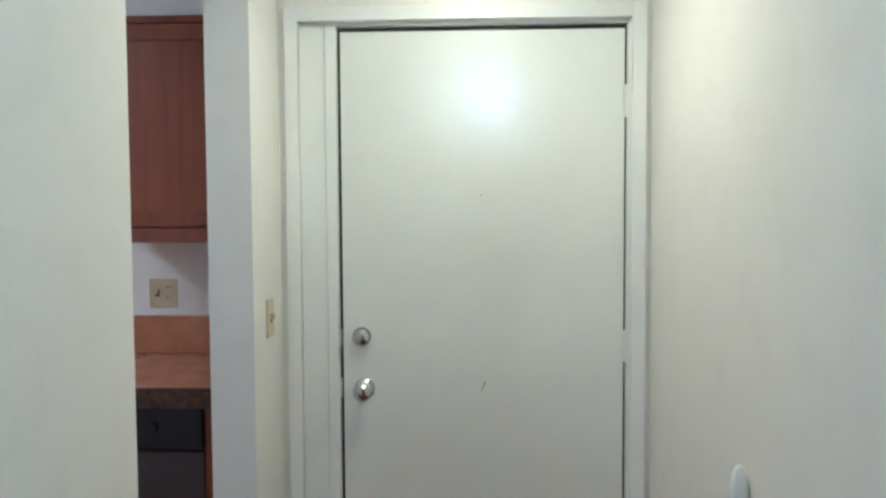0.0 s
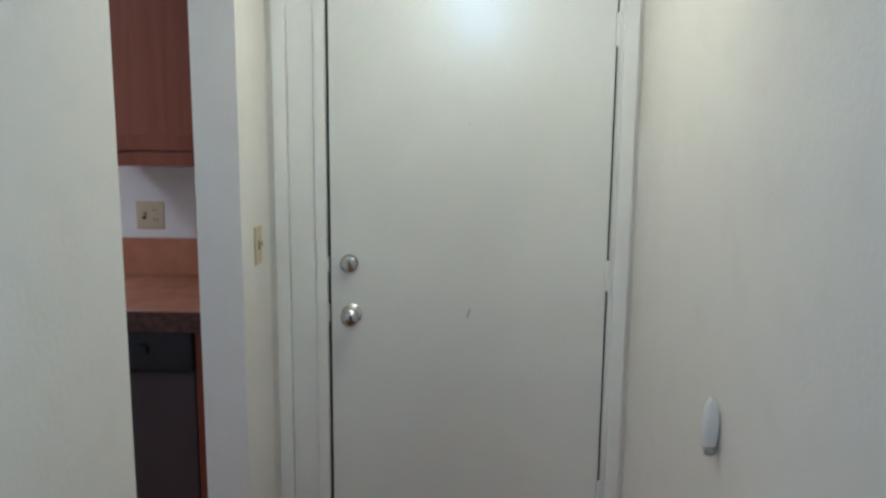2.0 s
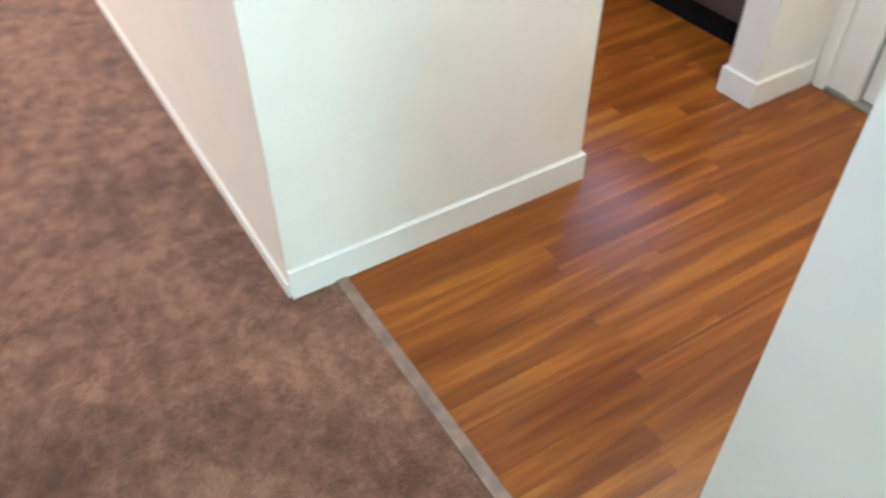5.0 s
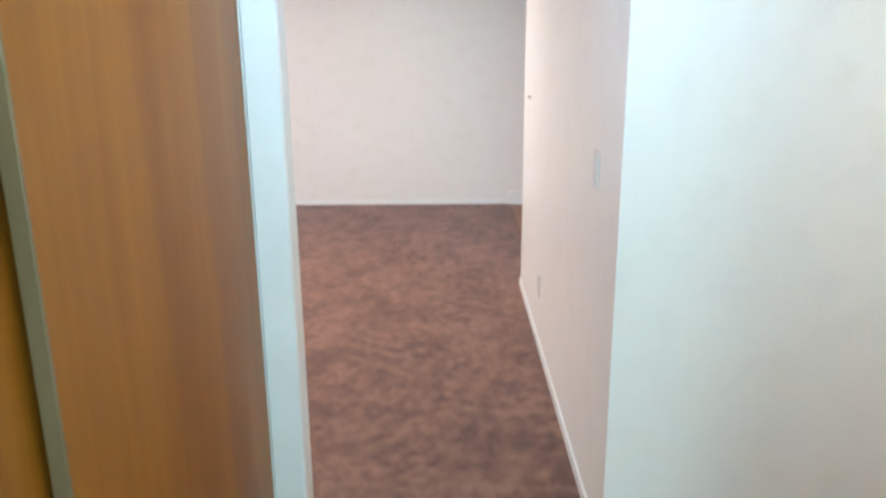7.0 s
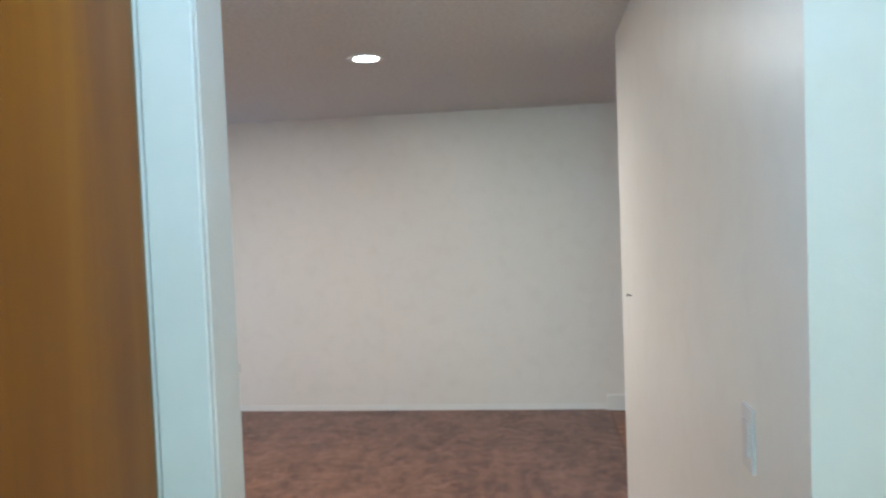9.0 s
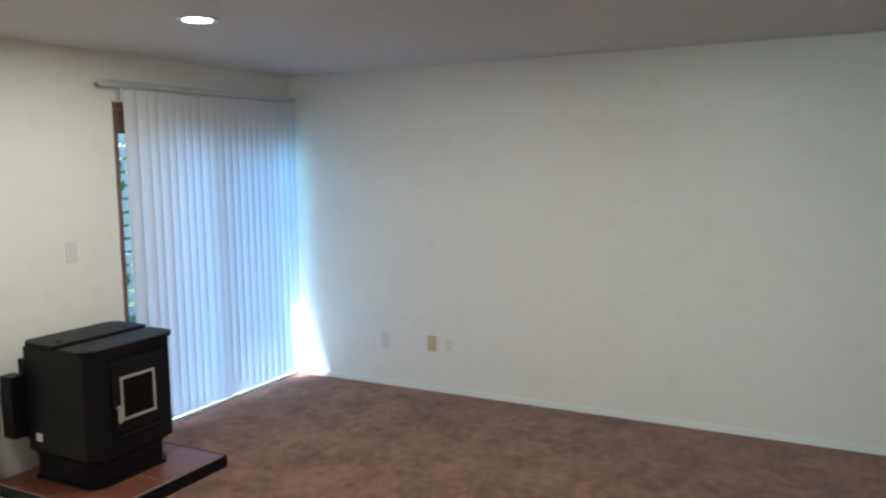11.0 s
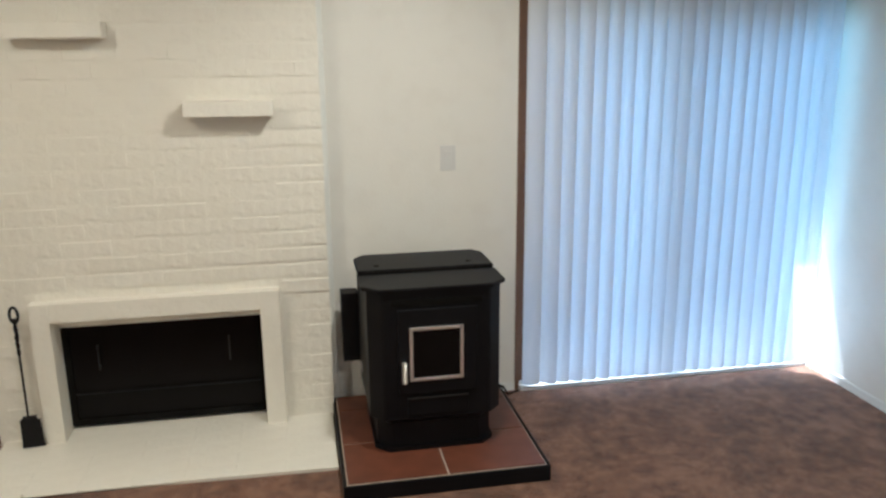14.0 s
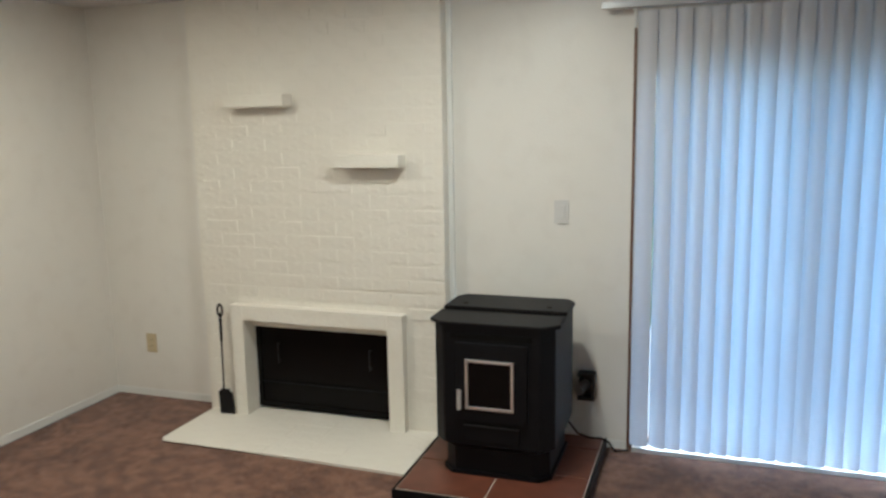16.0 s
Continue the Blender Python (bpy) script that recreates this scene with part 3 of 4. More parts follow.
def window(name, x0, x1, y0, y1, z0, z1, axis, label):
    """A two-light window in a wall opening; axis is the wall's run."""
    e = thing(name, label, "window", ((x0 + x1) / 2, (y0 + y1) / 2, z0))
    tagged(e, kind="structure")
    w = 0.04
    if axis == "x":
        ym = (y0 + y1) / 2
        xm = (x0 + x1) / 2
        its = [(x0, x0 + w, ym - 0.03, ym + 0.03, z0, z1), (x1 - w, x1, ym - 0.03, ym + 0.03, z0, z1), (x0 + w, x1 - w, ym - 0.03, ym + 0.03, z0, z0 + w),
               (x0 + w, x1 - w, ym - 0.03, ym + 0.03, z1 - w, z1), (xm - w / 2, xm + w / 2, ym - 0.025, ym + 0.025, z0 + w, z1 - w)]
        pane = [(x0 + w, xm - w / 2, ym - 0.003, ym + 0.003, z0 + w, z1 - w), (xm + w / 2, x1 - w, ym - 0.003, ym + 0.003, z0 + w, z1 - w)]
    else:
        xm = (x0 + x1) / 2
        ym = (y0 + y1) / 2
        its = [(xm - 0.03, xm + 0.03, y0, y0 + w, z0, z1), (xm - 0.03, xm + 0.03, y1 - w, y1, z0, z1), (xm - 0.03, xm + 0.03, y0 + w, y1 - w, z0, z0 + w),
               (xm - 0.03, xm + 0.03, y0 + w, y1 - w, z1 - w, z1), (xm - 0.025, xm + 0.025, ym - w / 2, ym + w / 2, z0 + w, z1 - w)]
        pane = [(xm - 0.003, xm + 0.003, y0 + w, ym - w / 2, z0 + w, z1 - w), (xm - 0.003, xm + 0.003, ym + w / 2, y1 - w, z0 + w, z1 - w)]
    under(boxes("window_frame", TRIM, its), e)
    for p in pane:
        o = under(boxes("pane", GLASS, [p]), e)
        o.visible_shadow = False


window("window_1", -1.75, -0.735, YK, YK + 0.12, 0.945, 2.0, "x", "bright kitchen window above the counter")
# Added at the unseen corridor end, to go with the fill light.
window("assumed_window", 4.18, 4.3, -2.95, -2.05, 0.65, 2.05, "y", "unseen window added at the corridor end for fill light")

# ---- sliding closet doors ----


def closet_door(x0, x1, y, label):
    e = thing("closet_door", label, "closet door", ((x0 + x1) / 2, y, 0), "sliding closet doors")
    under(boxes("panel", CLOSETW, [(x0 + 0.006, x1 - 0.006, y - 0.012, y + 0.012, 0.02, 2.05)]), e)
    under(boxes("edge_strip", BRASSY, [(x0, x0 + 0.006, y - 0.0125, y + 0.0130, 0.02, 2.05)], bevel=0.002), e)
    under(boxes("edge_strip", BRASSY, [(x1 - 0.006, x1, y - 0.0125, y + 0.0130, 0.02, 2.05)], bevel=0.002), e)
    return e


BRASSY = plain("dull_bronze_strip", (0.20, 0.14, 0.07), 0.5, 0.3)
closet_door(0.018, 1.078, -3.040, "golden oak veneer sliding closet door, closed")
closet_door(1.050, 2.29, -3.074, "golden oak veneer sliding closet door behind its pair")
tk = boxes("closet_track", ALU, [(0.0, 2.3, -3.12, -3.03, 2.045, 2.062), (0.0, 2.3, -3.11, -3.04, -0.002, 0.008)])
structure(tk, "metal track of the sliding closet doors", "trim")
cs = boxes("closet_casing", TRIM, [(0.0, 0.014, -3.022, -2.937, 0, 2.12)], bevel=0.003)
structure(cs, "white gloss casing board beside the closet", "trim")
cj = boxes("closet_jamb", TRIM, [(0.0, 0.016, -3.14, -3.024, 0, 2.06)])
structure(cj, "white jamb of the closet opening", "trim")

# ---- fireplace ----
BX0, BX1, BY = -2.340, -0.862, YS + 0.105     # brick face: west end, east end, front plane
FX0, FX1, FZ = -2.026, -1.150, 0.570          # opening of the surround
fp = thing("fireplace", "white painted brick fireplace with sooty black opening", "fireplace", (-1.6, YS, 0))
core = boxes("brick_core", BRICKP, [(BX0 + 0.004, FX0 - 0.08, YS, BY - 0.0036, 0, H), (FX1 + 0.07, BX1 - 0.004, YS, BY - 0.0036, 0, H),
                                    (FX0 - 0.08, FX1 + 0.07, YS, BY - 0.0036, 0.64, H)])
under(core, fp)
SY = BY + 0.055
for nm, it in (("surround_leg", (FX1, FX1 + 0.078, YS, SY, 0.012, 0.655)), ("surround_leg", (FX0 - 0.088, FX0, YS, SY, 0.012, 0.655)), ("surround_lintel", (FX0, FX1, YS, SY, FZ, 0.655))):
    under(boxes(nm, BRICKP, [it], label="smooth white painted surround", bevel=0.003), fp)
under(boxes("inner_header", BRICKP, [(FX0, FX1, YS + 0.035, YS + 0.062, FZ - 0.055, FZ)], label="pale recessed strip under the lintel", bevel=0.002), fp)
# soot-black lining behind the doors
under(boxes("firebox", SOOT, [(FX0, FX1, YS + 0.0005, YS + 0.004, 0.014, FZ)]), fp)
fd = under(boxes("fire_screen", SOOT, [(FX0, FX0 + 0.028, YS + 0.012, YS + 0.034, 0.030, FZ), (FX1 - 0.028, FX1, YS + 0.012, YS + 0.034, 0.030, FZ), (FX0 + 0.028, FX1 - 0.028, YS + 0.012, YS + 0.034, FZ - 0.03, FZ),
                                       (FX0 + 0.028, FX1 - 0.028, YS + 0.012, YS + 0.034, 0.030, 0.06)], bevel=0.002), fp)
for a, b_ in ((FX0 + 0.028, FX1 - 0.028),):
    under(boxes("glass", DARKGLASS, [(a, b_, YS + 0.018, YS + 0.022, 0.06, FZ - 0.03)]), fd)
for hx in (-1.30, -1.87):
    bm = bmesh.new()
    tube(bm, (hx, YS + 0.048, 0.30), (hx, YS + 0.048, 0.42), 0.004, 10)
    tube(bm, (hx, YS + 0.022, 0.31), (hx, YS + 0.048, 0.31), 0.003, 8)
    tube(bm, (hx, YS + 0.022, 0.41), (hx, YS + 0.048, 0.41), 0.003, 8)
    under(part("handle", bm, IRON), fd)
bm = bmesh.new()
tube(bm, (FX0 + 0.03, YS + 0.038, 0.185), (FX1 - 0.03, YS + 0.038, 0.185), 0.005, 8)
under(part("crossbar", bm, BLACKM), fd)
# hearth slab
bm = bmesh.new()
prism(bm, [(-2.325, -5.690), (-0.885, -5.735), (-0.885, YS), (-2.325, YS)][::-1], -0.003, 0.014)
under(part("hearth_slab", bm, BRICKP, None, "white painted flush hearth"), fp)
bm = bmesh.new()
box(bm, 0, 0.196, 0, 0.092, 0, 0.006)
bmesh.ops.bevel(bm, geom=[e for e in bm.edges if all(v.co.z > 0.005 for v in e.verts)], offset=0.003, segments=1, affect="EDGES")
HB = mesh_from(bm, "hearth_brick", BRICKP)
rh = random.Random(8)
for iy in range(5):
    for ix in range(7):
        o = new("hearth_brick", HB)
        o.matrix_world = Matrix.Translation((-2.318 + ix * 0.2035, -6.195 + iy * 0.0985, 0.0088 + rh.uniform(-0.0006, 0.0006)))
        under(o, fp)


def ledge(x0, x1, z):
    """A thin tapering brick ledge on the chimney breast."""
    bm = bmesh.new()
    box(bm, x0, x1, BY - 0.004, BY + 0.10, z, z + 0.062, 0.004)
    return under(part("brick_shelf", bm, BRICKP, None, "white painted projecting brick ledge"), fp)


ledge(-2.135, -1.775, 1.425)
ledge(-1.500, -1.135, 1.742)
# white strip added where brick meets wall, for the brick's window-lit side
under(boxes("pale_edge_strip", TRIM, [(BX0 - 0.022, BX0 + 0.003, YS, YS + 0.03, 0.045, H)], bevel=0.003), fp)

# ---- fire shovel ----
sh_ = thing("fire_shovel", "black iron fire shovel standing beside the fireplace", "fire shovel", (-1.028, -6.125, 0.017))
bm = bmesh.new()
pts_ = [(-0.045, 0.0), (0.045, 0.0), (0.038, 0.138), (0.026, 0.150), (-0.026, 0.150), (-0.038, 0.138)]
prism(bm, pts_, 0, 0.004)
box(bm, -0.040, -0.037, 0.02, 0.132, 0.004, 0.018)
box(bm, 0.037, 0.040, 0.02, 0.132, 0.004, 0.018)
box(bm, -0.027, 0.027, 0.146, 0.150, 0.004, 0.018)
o = part("pan", bm, BLACKM, sh_)
o.matrix_basis = pose(0, 0, 0.0, 82, 0, 6)
bm = bmesh.new()
for i in range(26):
    z0, z1 = 0.140 + i * 0.0175, 0.140 + (i + 1) * 0.0175
    lean = -0.010 * (i / 26)
    tw = 0.0028 * math.sin(i * 1.6) if i > 17 else 0.0
    tube(bm, (tw, 0.022 + lean, z0), (-tw, 0.022 + lean, z1 + 0.001), 0.0050 if i < 17 else 0.0092 - 0.002 * abs(math.sin(i * 1.5)), 8)
part("shaft", bm, BLACKM, sh_)
bm = bmesh.new()
for k in range(18):
    a0, a1 = 2 * math.pi * k / 18, 2 * math.pi * (k + 1) / 18
    tube(bm, (0.016 * math.sin(a0), 0.012, 0.612 + 0.034 * math.cos(a0)), (0.016 * math.sin(a1), 0.012, 0.612 + 0.034 * math.cos(a1)), 0.0065, 8)
part("loop_handle", bm, BLACKM, sh_)

# ---- hearth pad and pellet stove ----
PX0, PX1, PY0, PY1, PZ = -3.153, -2.335, -6.262, -5.440, 0.068
pad = thing("hearth_pad", "raised floor pad of brown terracotta tiles with black edge", "hearth pad", ((PX0 + PX1) / 2, -5.85, 0))
under(boxes("base", BLACKM, [(PX0, PX1, PY0, PY1, 0, PZ - 0.006)], bevel=0.003), pad)
under(boxes("grout_bed", GROUT, [(PX0 + 0.010, PX1 - 0.010, PY0 + 0.01, PY1 - 0.010, PZ - 0.006, PZ - 0.002)]), pad)
under(boxes("edge_trim", BLACKM, [(PX0 - 0.004, PX1 + 0.004, PY1 - 0.006, PY1 + 0.004, 0, PZ - 0.001), (PX0 - 0.004, PX0 + 0.005, PY0, PY1 - 0.006, 0, PZ - 0.001), (PX1 - 0.005, PX1 + 0.004, PY0, PY1 - 0.006, 0, PZ - 0.001)], bevel=0.002), pad)
for ix in range(2):
    for iy in range(3):
        wx = (PX1 - PX0 - 0.036) / 2
        wy = (PY1 - PY0 - 0.04) / 2.5
        x0 = PX0 + 0.014 + ix * (wx + 0.008)
        y1 = PY1 - 0.014 - iy * (wy + 0.008)
        y0 = max(y1 - wy, PY0 + 0.014)
        under(boxes("tile", TERRA, [(x0, x0 + wx, y0, y1, PZ - 0.004, PZ + 0.002)], bevel=0.002), pad)

SX0, SX1, SYF, SYB = -3.005, -2.462, -5.625, -6.125
st = thing("pellet_stove", "black steel pellet stove with square glass door", "stove", ((SX0 + SX1) / 2, -5.9, PZ))


def oct_plan(x0, x1, yf, yb, c):
    return [(x0, yb), (x1, yb), (x1, yf - c), (x1 - c, yf), (x0 + c, yf), (x0, yf - c)]


bm = bmesh.new()
prism(bm, oct_plan(SX0, SX1, SYF, SYB, 0.055), 0.232, 0.770)
bmesh.ops.bevel(bm, geom=[e for e in bm.edges if abs(e.verts[0].co.z - e.verts[1].co.z) > 0.1], offset=0.004, segments=2, affect="EDGES")
under(part("body", bm, BLACKM), st)
bm = bmesh.new()
lo = oct_plan(SX0 + 0.032, SX1 - 0.032, SYF - 0.050, SYB + 0.02, 0.055)
hi = oct_plan(SX0 + 0.004, SX1 - 0.004, SYF - 0.004, SYB + 0.002, 0.055)
vl = [bm.verts.new((x, y, 0.195)) for x, y in lo]
vh = [bm.verts.new((x, y, 0.2335)) for x, y in hi]
bm.faces.new(vl[::-1])
bm.faces.new(vh)
for i in range(6):
    bm.faces.new((vl[i], vl[(i + 1) % 6], vh[(i + 1) % 6], vh[i]))
under(part("skirt", bm, BLACKM), st)
bm = bmesh.new()
prism(bm, oct_plan(SX0 + 0.032, SX1 - 0.032, SYF - 0.050, SYB + 0.02, 0.055), PZ + 0.018, 0.196)
prism(bm, oct_plan(SX0 + 0.020, SX1 - 0.020, SYF - 0.038, SYB + 0.01, 0.055), PZ + 0.001, PZ + 0.02)
under(part("pedestal", bm, BLACKM), st)
bm = bmesh.new()
prism(bm, oct_plan(SX0 - 0.022, SX1 + 0.022, SYF + 0.012, -5.842, 0.065), 0.771, 0.788)
bmesh.ops.bevel(bm, geom=bm.edges[:], offset=0.004, segments=2, affect="EDGES")
under(part("top_plate", bm, BLACKM), st)
bm = bmesh.new()
prism(bm, [(SX0 - 0.018, -6.075), (SX0 + 0.02, -6.128), (SX1 - 0.02, -6.128), (SX1 + 0.018, -6.075), (SX1 + 0.018, -5.860), (SX0 - 0.018, -5.860)], 0.780, 0.800)
bmesh.ops.bevel(bm, geom=bm.edges[:], offset=0.004, segments=2, affect="EDGES")
lid = under(part("hopper_lid", bm, BLACKM), st)
bm = bmesh.new()
for k in range(22):
    x = SX0 + 0.02 + k * 0.0235
    box(bm, x, x + 0.015, -5.858, -5.842, 0.772, 0.794)
under(part("vent_grille", bm, SOOT, None, "row of small louvre slots"), st)
for x in (-2.93, -2.53):
    bm = bmesh.new()
    tube(bm, (x, -5.93, 0.800), (x, -5.93, 0.805), 0.012, 14)
    under(part("lid_knob", bm, BLACKM), lid)
# firedoor
DX0, DX1, DZ0, DZ1 = -2.895, -2.575, 0.345, 0.70
dr = under(boxes("fire_door", BLACKM, [(DX0, DX1, SYF - 0.002, SYF + 0.012, DZ0, DZ1)], bevel=0.004), st)
WX0, WX1, WZ0, WZ1 = -2.838, -2.620, 0.402, 0.628
under(boxes("glass", DARKGLASS, [(WX0 + 0.012, WX1 - 0.012, SYF + 0.0125, SYF + 0.0145, WZ0 + 0.012, WZ1 - 0.012)]), dr)
under(boxes("chrome_trim", STEEL, [(WX0, WX0 + 0.014, SYF + 0.011, SYF + 0.020, WZ0, WZ1), (WX1 - 0.014, WX1, SYF + 0.011, SYF + 0.020, WZ0, WZ1), (WX0 + 0.014, WX1 - 0.014, SYF + 0.011, SYF + 0.020, WZ0, WZ0 + 0.014),
                                   (WX0 + 0.014, WX1 - 0.014, SYF + 0.011, SYF + 0.020, WZ1 - 0.014, WZ1)], label="bright nickel window trim", bevel=0.003), dr)
bm = bmesh.new()
for k in range(60):
    a0, a1 = k * 1.05, (k + 1) * 1.05
    tube(bm, (-2.597 + 0.009 * math.cos(a0), SYF + 0.032 + 0.009 * math.sin(a0), 0.405 + 0.085 * k / 60), (-2.597 + 0.009 * math.cos(a1), SYF + 0.032 + 0.009 * math.sin(a1), 0.405 + 0.085 * (k + 1) / 60), 0.0032, 5)
tube(bm, (-2.597, SYF + 0.032, 0.400), (-2.597, SYF + 0.032, 0.492), 0.006, 10)
tube(bm, (-2.597, SYF + 0.012, 0.478), (-2.597, SYF + 0.034, 0.478), 0.006, 10)
under(part("door_handle", bm, STEEL, None, "coiled steel spring handle"), dr)
under(boxes("ash_door", BLACKM, [(-2.86, -2.61, SYF - 0.002, SYF + 0.006, 0.250, 0.322)], bevel=0.003), st)
under(boxes("air_slot", SOOT, [(SX0 + 0.09, SX1 - 0.09, SYF - 0.001, SYF + 0.003, 0.716, 0.738)], label="dark air slot under the top"), st)
under(boxes("ash_lip", IRON, [(-2.86, -2.61, SYF + 0.006, SYF + 0.014, 0.322, 0.328)], bevel=0.001), st)
# rear parts
under(boxes("side_housing", BLACKM, [(-2.462, -2.385, -6.215, -6.125, 0.300, 0.625)], bevel=0.004), st)
under(boxes("rear_panel", BLACKM, [(-2.98, -2.462, -6.17, -6.126, 0.29, 0.70)]), st)
bm = bmesh.new()
tube(bm, (-2.70, -6.17, 0.36), (-2.70, YS + 0.001, 0.36), 0.045, 20)
under(part("flue_pipe", bm, STEEL), st)
under(boxes("label", WHITEP, [(-2.4615, -2.4600, -6.06, -6.015, 0.283, 0.325)], label="white paper label"), st)

ob_ = thing("wall_vent_box", "black metal air box with a silver duct on the wall", "vent box", (-3.05, YS, 0.32))
under(boxes("cover", IRON, [(-3.095, -3.082, YS, YS + 0.07, 0.26, 0.395), (-3.082, -3.01, YS, YS + 0.07, 0.382, 0.395), (-3.082, -3.01, YS, YS + 0.07, 0.26, 0.273), (-3.082, -3.01, YS, YS + 0.006, 0.273, 0.382)]), ob_)
bm = bmesh.new()
tube(bm, (-3.045, YS + 0.005, 0.33), (-3.02, YS + 0.075, 0.31), 0.026, 16)
under(part("duct", bm, STEEL), ob_)

# power cord behind the stove
pc = thing("power_cord", "black power cord trailing off the hearth pad", "cord", (-3.1, -6.24, 0.07))
bm = bmesh.new()
cpts = [Vector(p) for p in ((-2.95, -6.18, 0.20), (-3.02, -6.20, 0.10), (-3.08, -6.21, 0.078), (-3.13, -6.22, 0.078), (-3.17, -6.225, 0.06), (-3.20, -6.24, 0.01), (-3.26, -6.27, 0.008))]
for a, b_ in zip(cpts, cpts[1:]):
    tube(bm, a, b_, 0.005, 8)
    ball(bm, b_, 0.005, u=8, v=6)
under(part("cable", bm, BLACKP, None, "", True), pc)

# ---- sliding glass door ----
GX0, GX1, GZ = -4.895, -3.262, 2.055
sg = thing("sliding_door", "brown-framed sliding glass patio door, closed", "patio door", ((GX0 + GX1) / 2, YS - 0.06, 0))
tagged(sg, kind="structure")
under(boxes("frame", BROWNF, [(GX1 - 0.015, GX1, YS - 0.115, YS - 0.005, 0, GZ), (GX0 + 0.035, GX1 - 0.015, YS - 0.115, YS - 0.005, GZ - 0.04, GZ),
                              ], bevel=0.003), sg)
# White instead of the frame's brown imitates sunlight on this reveal.
under(boxes("sunlit_jamb", TRIM, [(GX0, GX0 + 0.006, YS - 0.115, YS - 0.005, 0.022, GZ)], label="jamb made white for its sunlit look"), sg)
# Widened inward and made white to give the bright strip of spilling daylight.
under(boxes("threshold", TRIM, [(GX0 + 0.006, GX1 - 0.015, YS - 0.115, YS + 0.028, -0.005, 0.022)], label="threshold track whitened for the daylight under the blinds", bevel=0.003), sg)
gm = (GX0 + GX1) / 2
for a, b_, yy in ((GX0 + 0.006, gm + 0.03, YS - 0.085), (gm - 0.03, GX1 - 0.015, YS - 0.045)):
    sw_ = 0.012 if a < -4.5 else 0.06
    se_ = 0.06 if a < -4.5 else 0.032
    s_ = under(boxes("sash", BROWNF, [(a, a + sw_, yy - 0.015, yy + 0.015, 0.032, GZ - 0.042), (b_ - se_, b_, yy - 0.015, yy + 0.015, 0.032, GZ - 0.042), (a + sw_, b_ - se_, yy - 0.015, yy + 0.015, 0.032, 0.062),
                                   (a + sw_, b_ - se_, yy - 0.015, yy + 0.015, 1.872, GZ - 0.042)], bevel=0.002), sg)
    g_ = under(boxes("pane", GLASS, [(a + sw_, b_ - se_, yy - 0.003, yy + 0.003, 0.062, 1.872)]), s_)
    g_.visible_shadow = False
under(boxes("casing_strip", BROWNF, [(-3.262, -3.250, YS, YS + 0.010, 0, 2.06)], bevel=0.002), sg)

# ---- vertical blinds ----
vb = thing("vertical_blinds", "closed white vinyl vertical blinds on a metal headrail", "blinds", (-4.0, YS + 0.08, 2.15))
bm = bmesh.new()
box(bm, -4.850, -3.110, YS + 0.06, YS + 0.105, 2.138, 2.172, 0.004)
under(part("headrail", bm, ALU, None, "pale grey metal headrail"), vb)
for x in (-3.18, -3.62, -4.05, -4.5):
    bm = bmesh.new()
    box(bm, x - 0.015, x + 0.015, YS, YS + 0.085, 2.172, 2.178)
    box(bm, x - 0.015, x + 0.015, YS, YS + 0.004, 2.13, 2.178)
    under(part("bracket", bm, STEEL), vb)


def vane_mesh():
    bm = bmesh.new()
    n_, w, h = 10, 0.089, 2.063
    cols = []
    for side in (0, 1):
        for z in (0.0, h):
            cols.append([bm.verts.new((-w / 2 + w * i / n_, 0.014 * (1 - (2 * i / n_ - 1) ** 2) + side * 0.0012, z)) for i in range(n_ + 1)])
    for i in range(n_):
        bm.faces.new((cols[0][i], cols[0][i + 1], cols[1][i + 1], cols[1][i]))
    for v in cols[2] + cols[3]:
        bm.verts.remove(v)
    return mesh_from(bm, "vane", VANE, True)


VM = vane_mesh()
rv = random.Random(4)
VX = [-3.312] + [-3.398 - 0.0702 * k for k in range(21)]
for i, x in enumerate(VX):
    yaw = -11 if i == 0 else -9 if i == 7 else -24 + rv.uniform(-3.5, 3.5)
    o = new("vane", VM)
    o.matrix_world = pose(x + rv.uniform(-0.003, 0.003), YS + 0.082 + rv.uniform(-0.003, 0.003), 0.060, 0, rv.uniform(-0.15, 0.15), yaw)
    under(o, vb)
    bm = bmesh.new()
    box(bm, x - 0.004, x + 0.004, YS + 0.078, YS + 0.086, 2.120, 2.140)
    under(part("carrier", bm, WHITEP), vb)
bm = bmesh.new()
tube(bm, (-3.262, YS + 0.075, 2.14), (-3.262, YS + 0.075, 2.05), 0.006, 8)
tube(bm, (-3.275, YS + 0.085, 2.10), (-3.275, YS + 0.085, 0.75), 0.0015, 6)
under(part("wand", bm, WHITEP), vb)

# ---- outside ----
gr = boxes("ground", GRASS, [(-400, 400, -400, 400, -0.6, -0.19)])
structure(gr, "lawn around the building", "ground")
pt = boxes("patio", CONCRETE, [(XW - 0.6, -2.2, -9.0, YS - 0.12, -0.19, -0.06)])
structure(pt, "concrete patio slab outside the sliding door", "patio")
# Unseen slab, stepped so that sun reaches only the west corner.
bl = boxes("sun_cutting_overhang", STUCCO, [(XW - 0.6, -4.47, -6.976, YS - 0.12, 2.42, 2.62), (-4.47, 0.5, -7.285, YS - 0.12, 2.42, 2.62)])
structure(bl, "unseen stucco overhang added above the patio door to shape sunlight", "overhang")


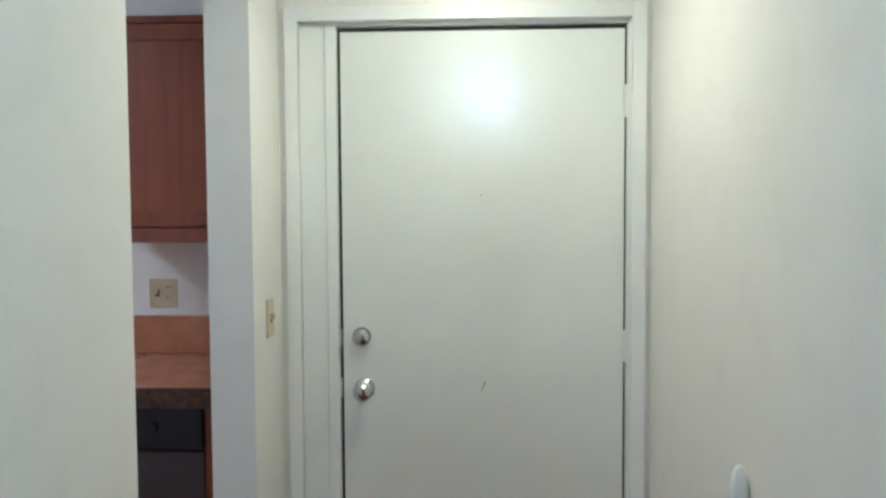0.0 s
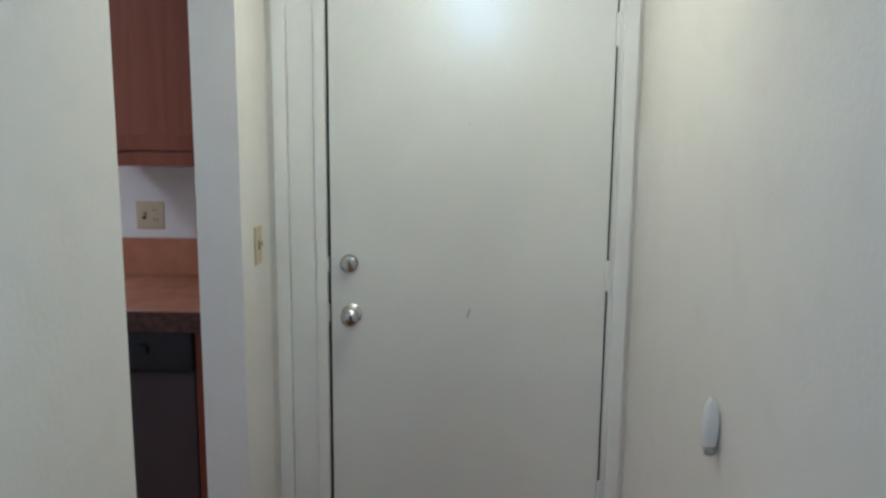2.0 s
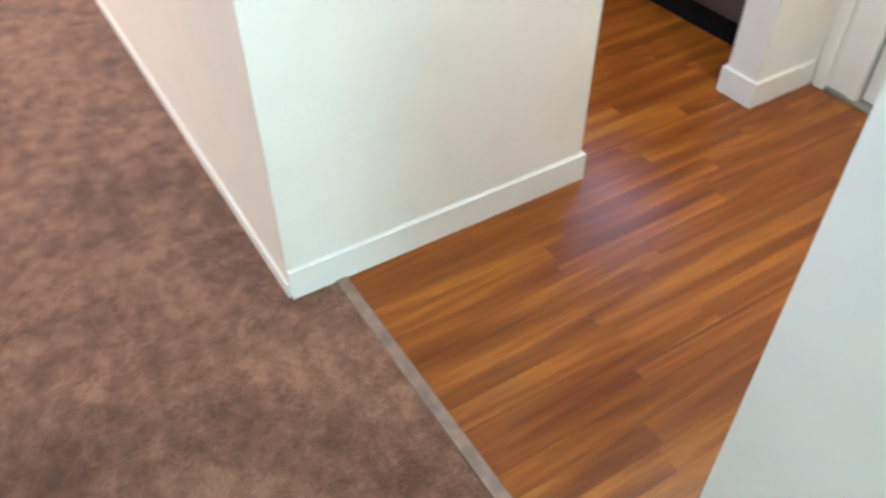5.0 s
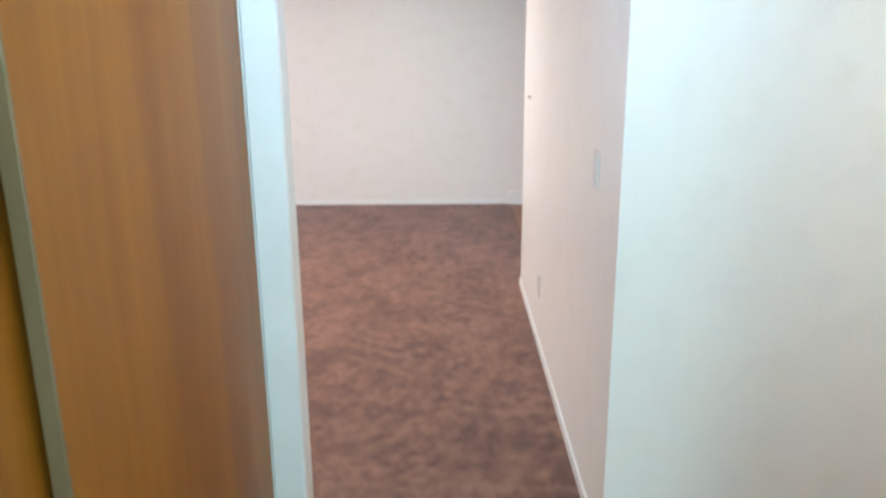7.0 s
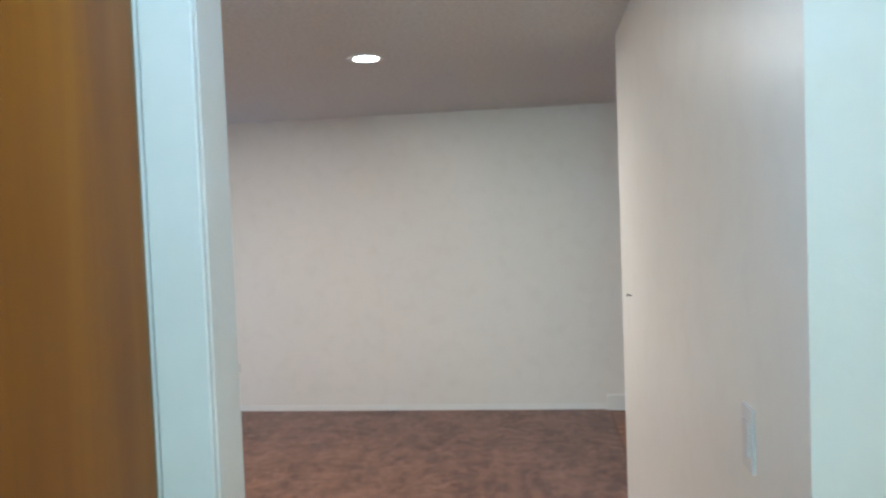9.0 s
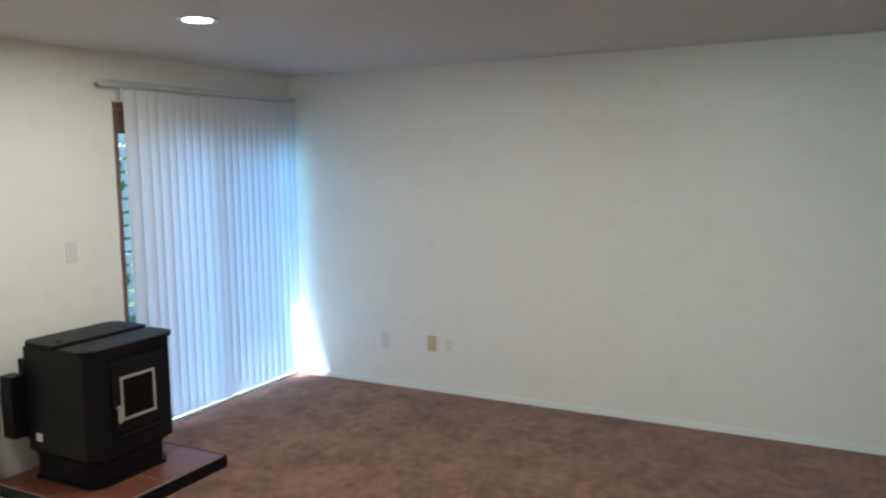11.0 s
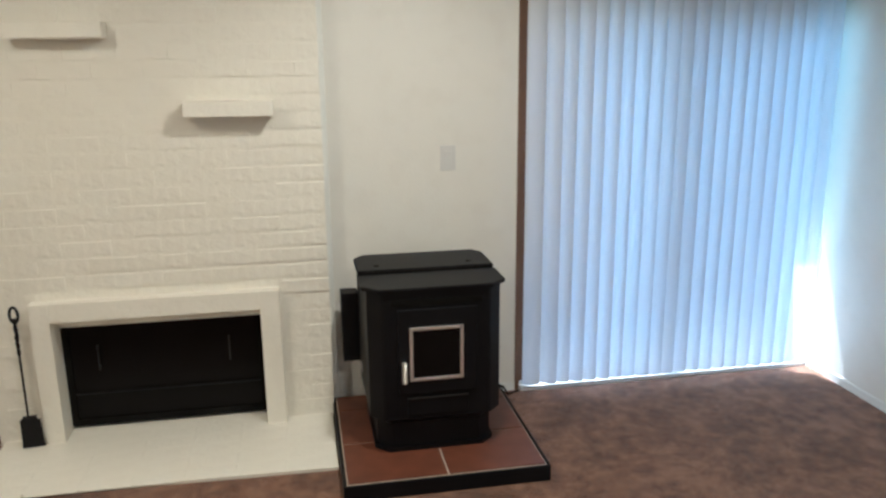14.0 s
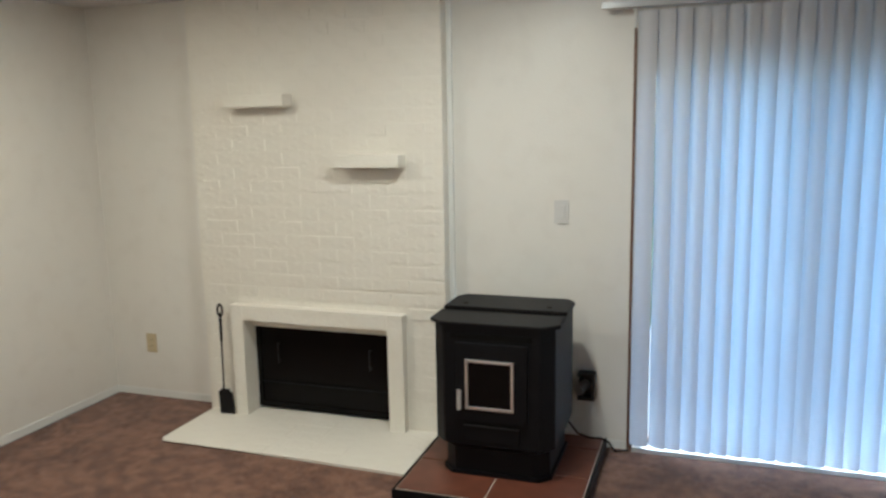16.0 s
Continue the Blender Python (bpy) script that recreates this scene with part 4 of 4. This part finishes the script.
def leafy(name, cx, cy, base, height, width, seed, label, cat, trunk):
    e = thing(name, label, cat, (cx, cy, base))
    r = random.Random(seed)
    if trunk:
        bm = bmesh.new()
        tube(bm, (cx, cy, base), (cx, cy, base + height * 0.5), 0.12, 10, 0.07)
        for k in range(6):
            a = k * 1.05
            tube(bm, (cx, cy, base + height * (0.3 + 0.03 * k)), (cx + width * 0.35 * math.cos(a), cy + width * 0.35 * math.sin(a), base + height * (0.6 + 0.04 * k)), 0.05, 8, 0.015)
        under(part("trunk", bm, BARK), e)
    vs, fs = [], []
    for k in range(2600):
        u, v, w = (r.gauss(0, 0.42) for _ in range(3))
        p = Vector((cx + u * width * 0.55, cy + v * width * 0.55, base + height * (0.68 if trunk else 0.5) + w * height * (0.32 if trunk else 0.5)))
        if p.z < base + 0.03:
            continue
        s = 0.05 + 0.05 * r.random()
        q = Euler((r.random() * 6, r.random() * 6, r.random() * 6)).to_matrix()
        i0 = len(vs)
        vs += [p + q @ Vector(c) * s for c in ((-1, 0, 0), (0, -0.5, 0.1), (1, 0, 0), (0, 0.5, 0.1))]
        fs.append((i0, i0 + 1, i0 + 2, i0 + 3))
    me = bpy.data.meshes.new("crown")
    me.from_pydata(vs, [], fs)
    me.materials.append(LEAF)
    under(new("crown", me), e)


def slat_fence(x0, x1, y):
    """A tall garden fence of level pale slats on posts."""
    e = thing("garden_fence", "pale slatted garden fence beyond the patio", "fence", ((x0 + x1) / 2, y, -0.19))
    k = int((x1 - x0) / 1.6)
    for i in range(k + 1):
        px = x0 + (x1 - x0) * i / k
        under(boxes("post", FENCE, [(px - 0.045, px + 0.045, y - 0.09, y, -0.19, 2.2)], bevel=0.004), e)
    for i in range(15):
        z0 = 0.02 + i * 0.145
        under(boxes("slat", FENCE, [(x0 - 0.1, x1 + 0.1, y, y + 0.02, z0, z0 + 0.112)], bevel=0.003), e)


slat_fence(-9.6, -4.8, -9.4)
leafy("shrub", -2.2, -10.4, -0.19, 1.9, 2.2, 3, "leafy green shrub beyond the patio", "shrub", False)
leafy("tree", -0.6, -12.6, -0.19, 5.0, 4.2, 5, "green leafy tree beyond the patio", "tree", True)
leafy("shrub", -6.4, -10.6, -0.19, 2.6, 2.4, 9, "leafy green shrub behind the garden fence", "shrub", False)
leafy("tree", -4.6, -13.6, -0.19, 4.6, 3.8, 6, "green leafy tree beyond the patio", "tree", True)

# ---- laminate planks, last pieces ----
PW = 0.066


def plank_mesh(length):
    bm = bmesh.new()
    g = 0.00012
    box(bm, g, PW - g, g, length - g, -0.008, 0.0)
    top = [e for e in bm.edges if all(v.co.z > -1e-5 for v in e.verts)]
    bmesh.ops.bevel(bm, geom=top, offset=0.0003, segments=1, affect="EDGES")
    return mesh_from(bm, "plank", PLANK)


LENGTHS = (0.62, 0.80, 0.98, 1.20)
PM = [plank_mesh(v) for v in LENGTHS]
rp = random.Random(11)
lam = thing("floor_laminate", "glossy orange-brown laminate floor of short narrow strips", "floor", (0, 0, 0))
tagged(lam, kind="structure")
restv, restf = [], []


def lay(x, y0, y1, single):
    y = y0 - rp.uniform(0, 0.3)
    while y < y1:
        k = rp.randrange(4)
        a, b_ = max(y, y0), min(y + LENGTHS[k], y1)
        if b_ - a > 0.02:
            if single:
                o = new("plank", PM[k])
                o.matrix_world = Matrix.Translation((x, a, 0)) @ Matrix.Diagonal((1, (b_ - a) / LENGTHS[k], 1, 1))
                o.parent = lam
            else:
                i0 = len(restv)
                g = 0.0012
                restv.extend([(x + g, a + g, 0), (x + PW - g, a + g, 0), (x + PW - g, b_ - g, 0), (x + g, b_ - g, 0)])
                restf.append((i0, i0 + 1, i0 + 2, i0 + 3))
        y += LENGTHS[k]


nx = 18
for i in range(nx):
    lay(0.002 + i * PW, -1.906, -0.012, True)
for i in range(1, 14):
    lay(0.002 - i * PW, -1.90, -0.02 if i > 2 else -0.335, i < 12)
for i in range(14, 74):
    lay(0.002 - i * PW, -1.95, 0.42, False)
me = bpy.data.meshes.new("plank_field")
me.from_pydata(restv, [], restf)
me.materials.append(PLANK)
pf = new("plank_field", me)
pf.parent = lam
tagged(pf, kind="stuff")

# ---- bricks of the chimney breast ----
BL, BH, JT, JV = 0.2032, 0.0680, 0.0058, 0.0014   # length, height, bed and upright joints


def brick_mesh(length, seed):
    bm = bmesh.new()
    r = random.Random(seed)
    box(bm, 0, length, 0, 0.010, 0, BH)
    front = [e for e in bm.edges if all(v.co.y > 0.009 for v in e.verts) and abs(e.verts[0].co.x - e.verts[1].co.x) > 0.01]
    bmesh.ops.bevel(bm, geom=front, offset=0.0050, segments=2, affect="EDGES")
    for v in bm.verts:
        v.co += Vector((r.uniform(-1, 1) * 0.0012, (r.uniform(-1, 1) * 0.0012 if v.co.y > 0.005 else 0), r.uniform(-1, 1) * 0.0012))
    return mesh_from(bm, "brick", BRICKP)


FULL = [brick_mesh(BL - JV, s) for s in range(5)]
HALF = [brick_mesh((BL - JV) / 2 - JV / 2, s + 9) for s in range(3)]
rb = random.Random(2)
z = 0.03
row = 0
while z + BH < H:
    x = BX0 + 0.004
    first = True
    while x < BX1 - 0.03:
        half = first and row % 2
        L = (BL - JV) / 2 - JV / 2 if half else BL - JV
        if x + L > BX1:
            half, L = True, (BL - JV) / 2 - JV / 2
        if x + L <= BX1 + 0.004 and not (z < 0.655 and x + L > FX0 - 0.088 and x < FX1 + 0.078):
            o = new("brick", rb.choice(HALF if half else FULL))
            o.matrix_world = Matrix.Translation((x, BY - 0.010 + rb.uniform(-0.0022, 0.0022), z)) @ Euler((rb.uniform(-0.022, 0.022), 0, rb.uniform(-0.005, 0.005))).to_matrix().to_4x4()
            under(o, fp)
        x += L + JV
        first = False
    z += BH + JT
    row += 1
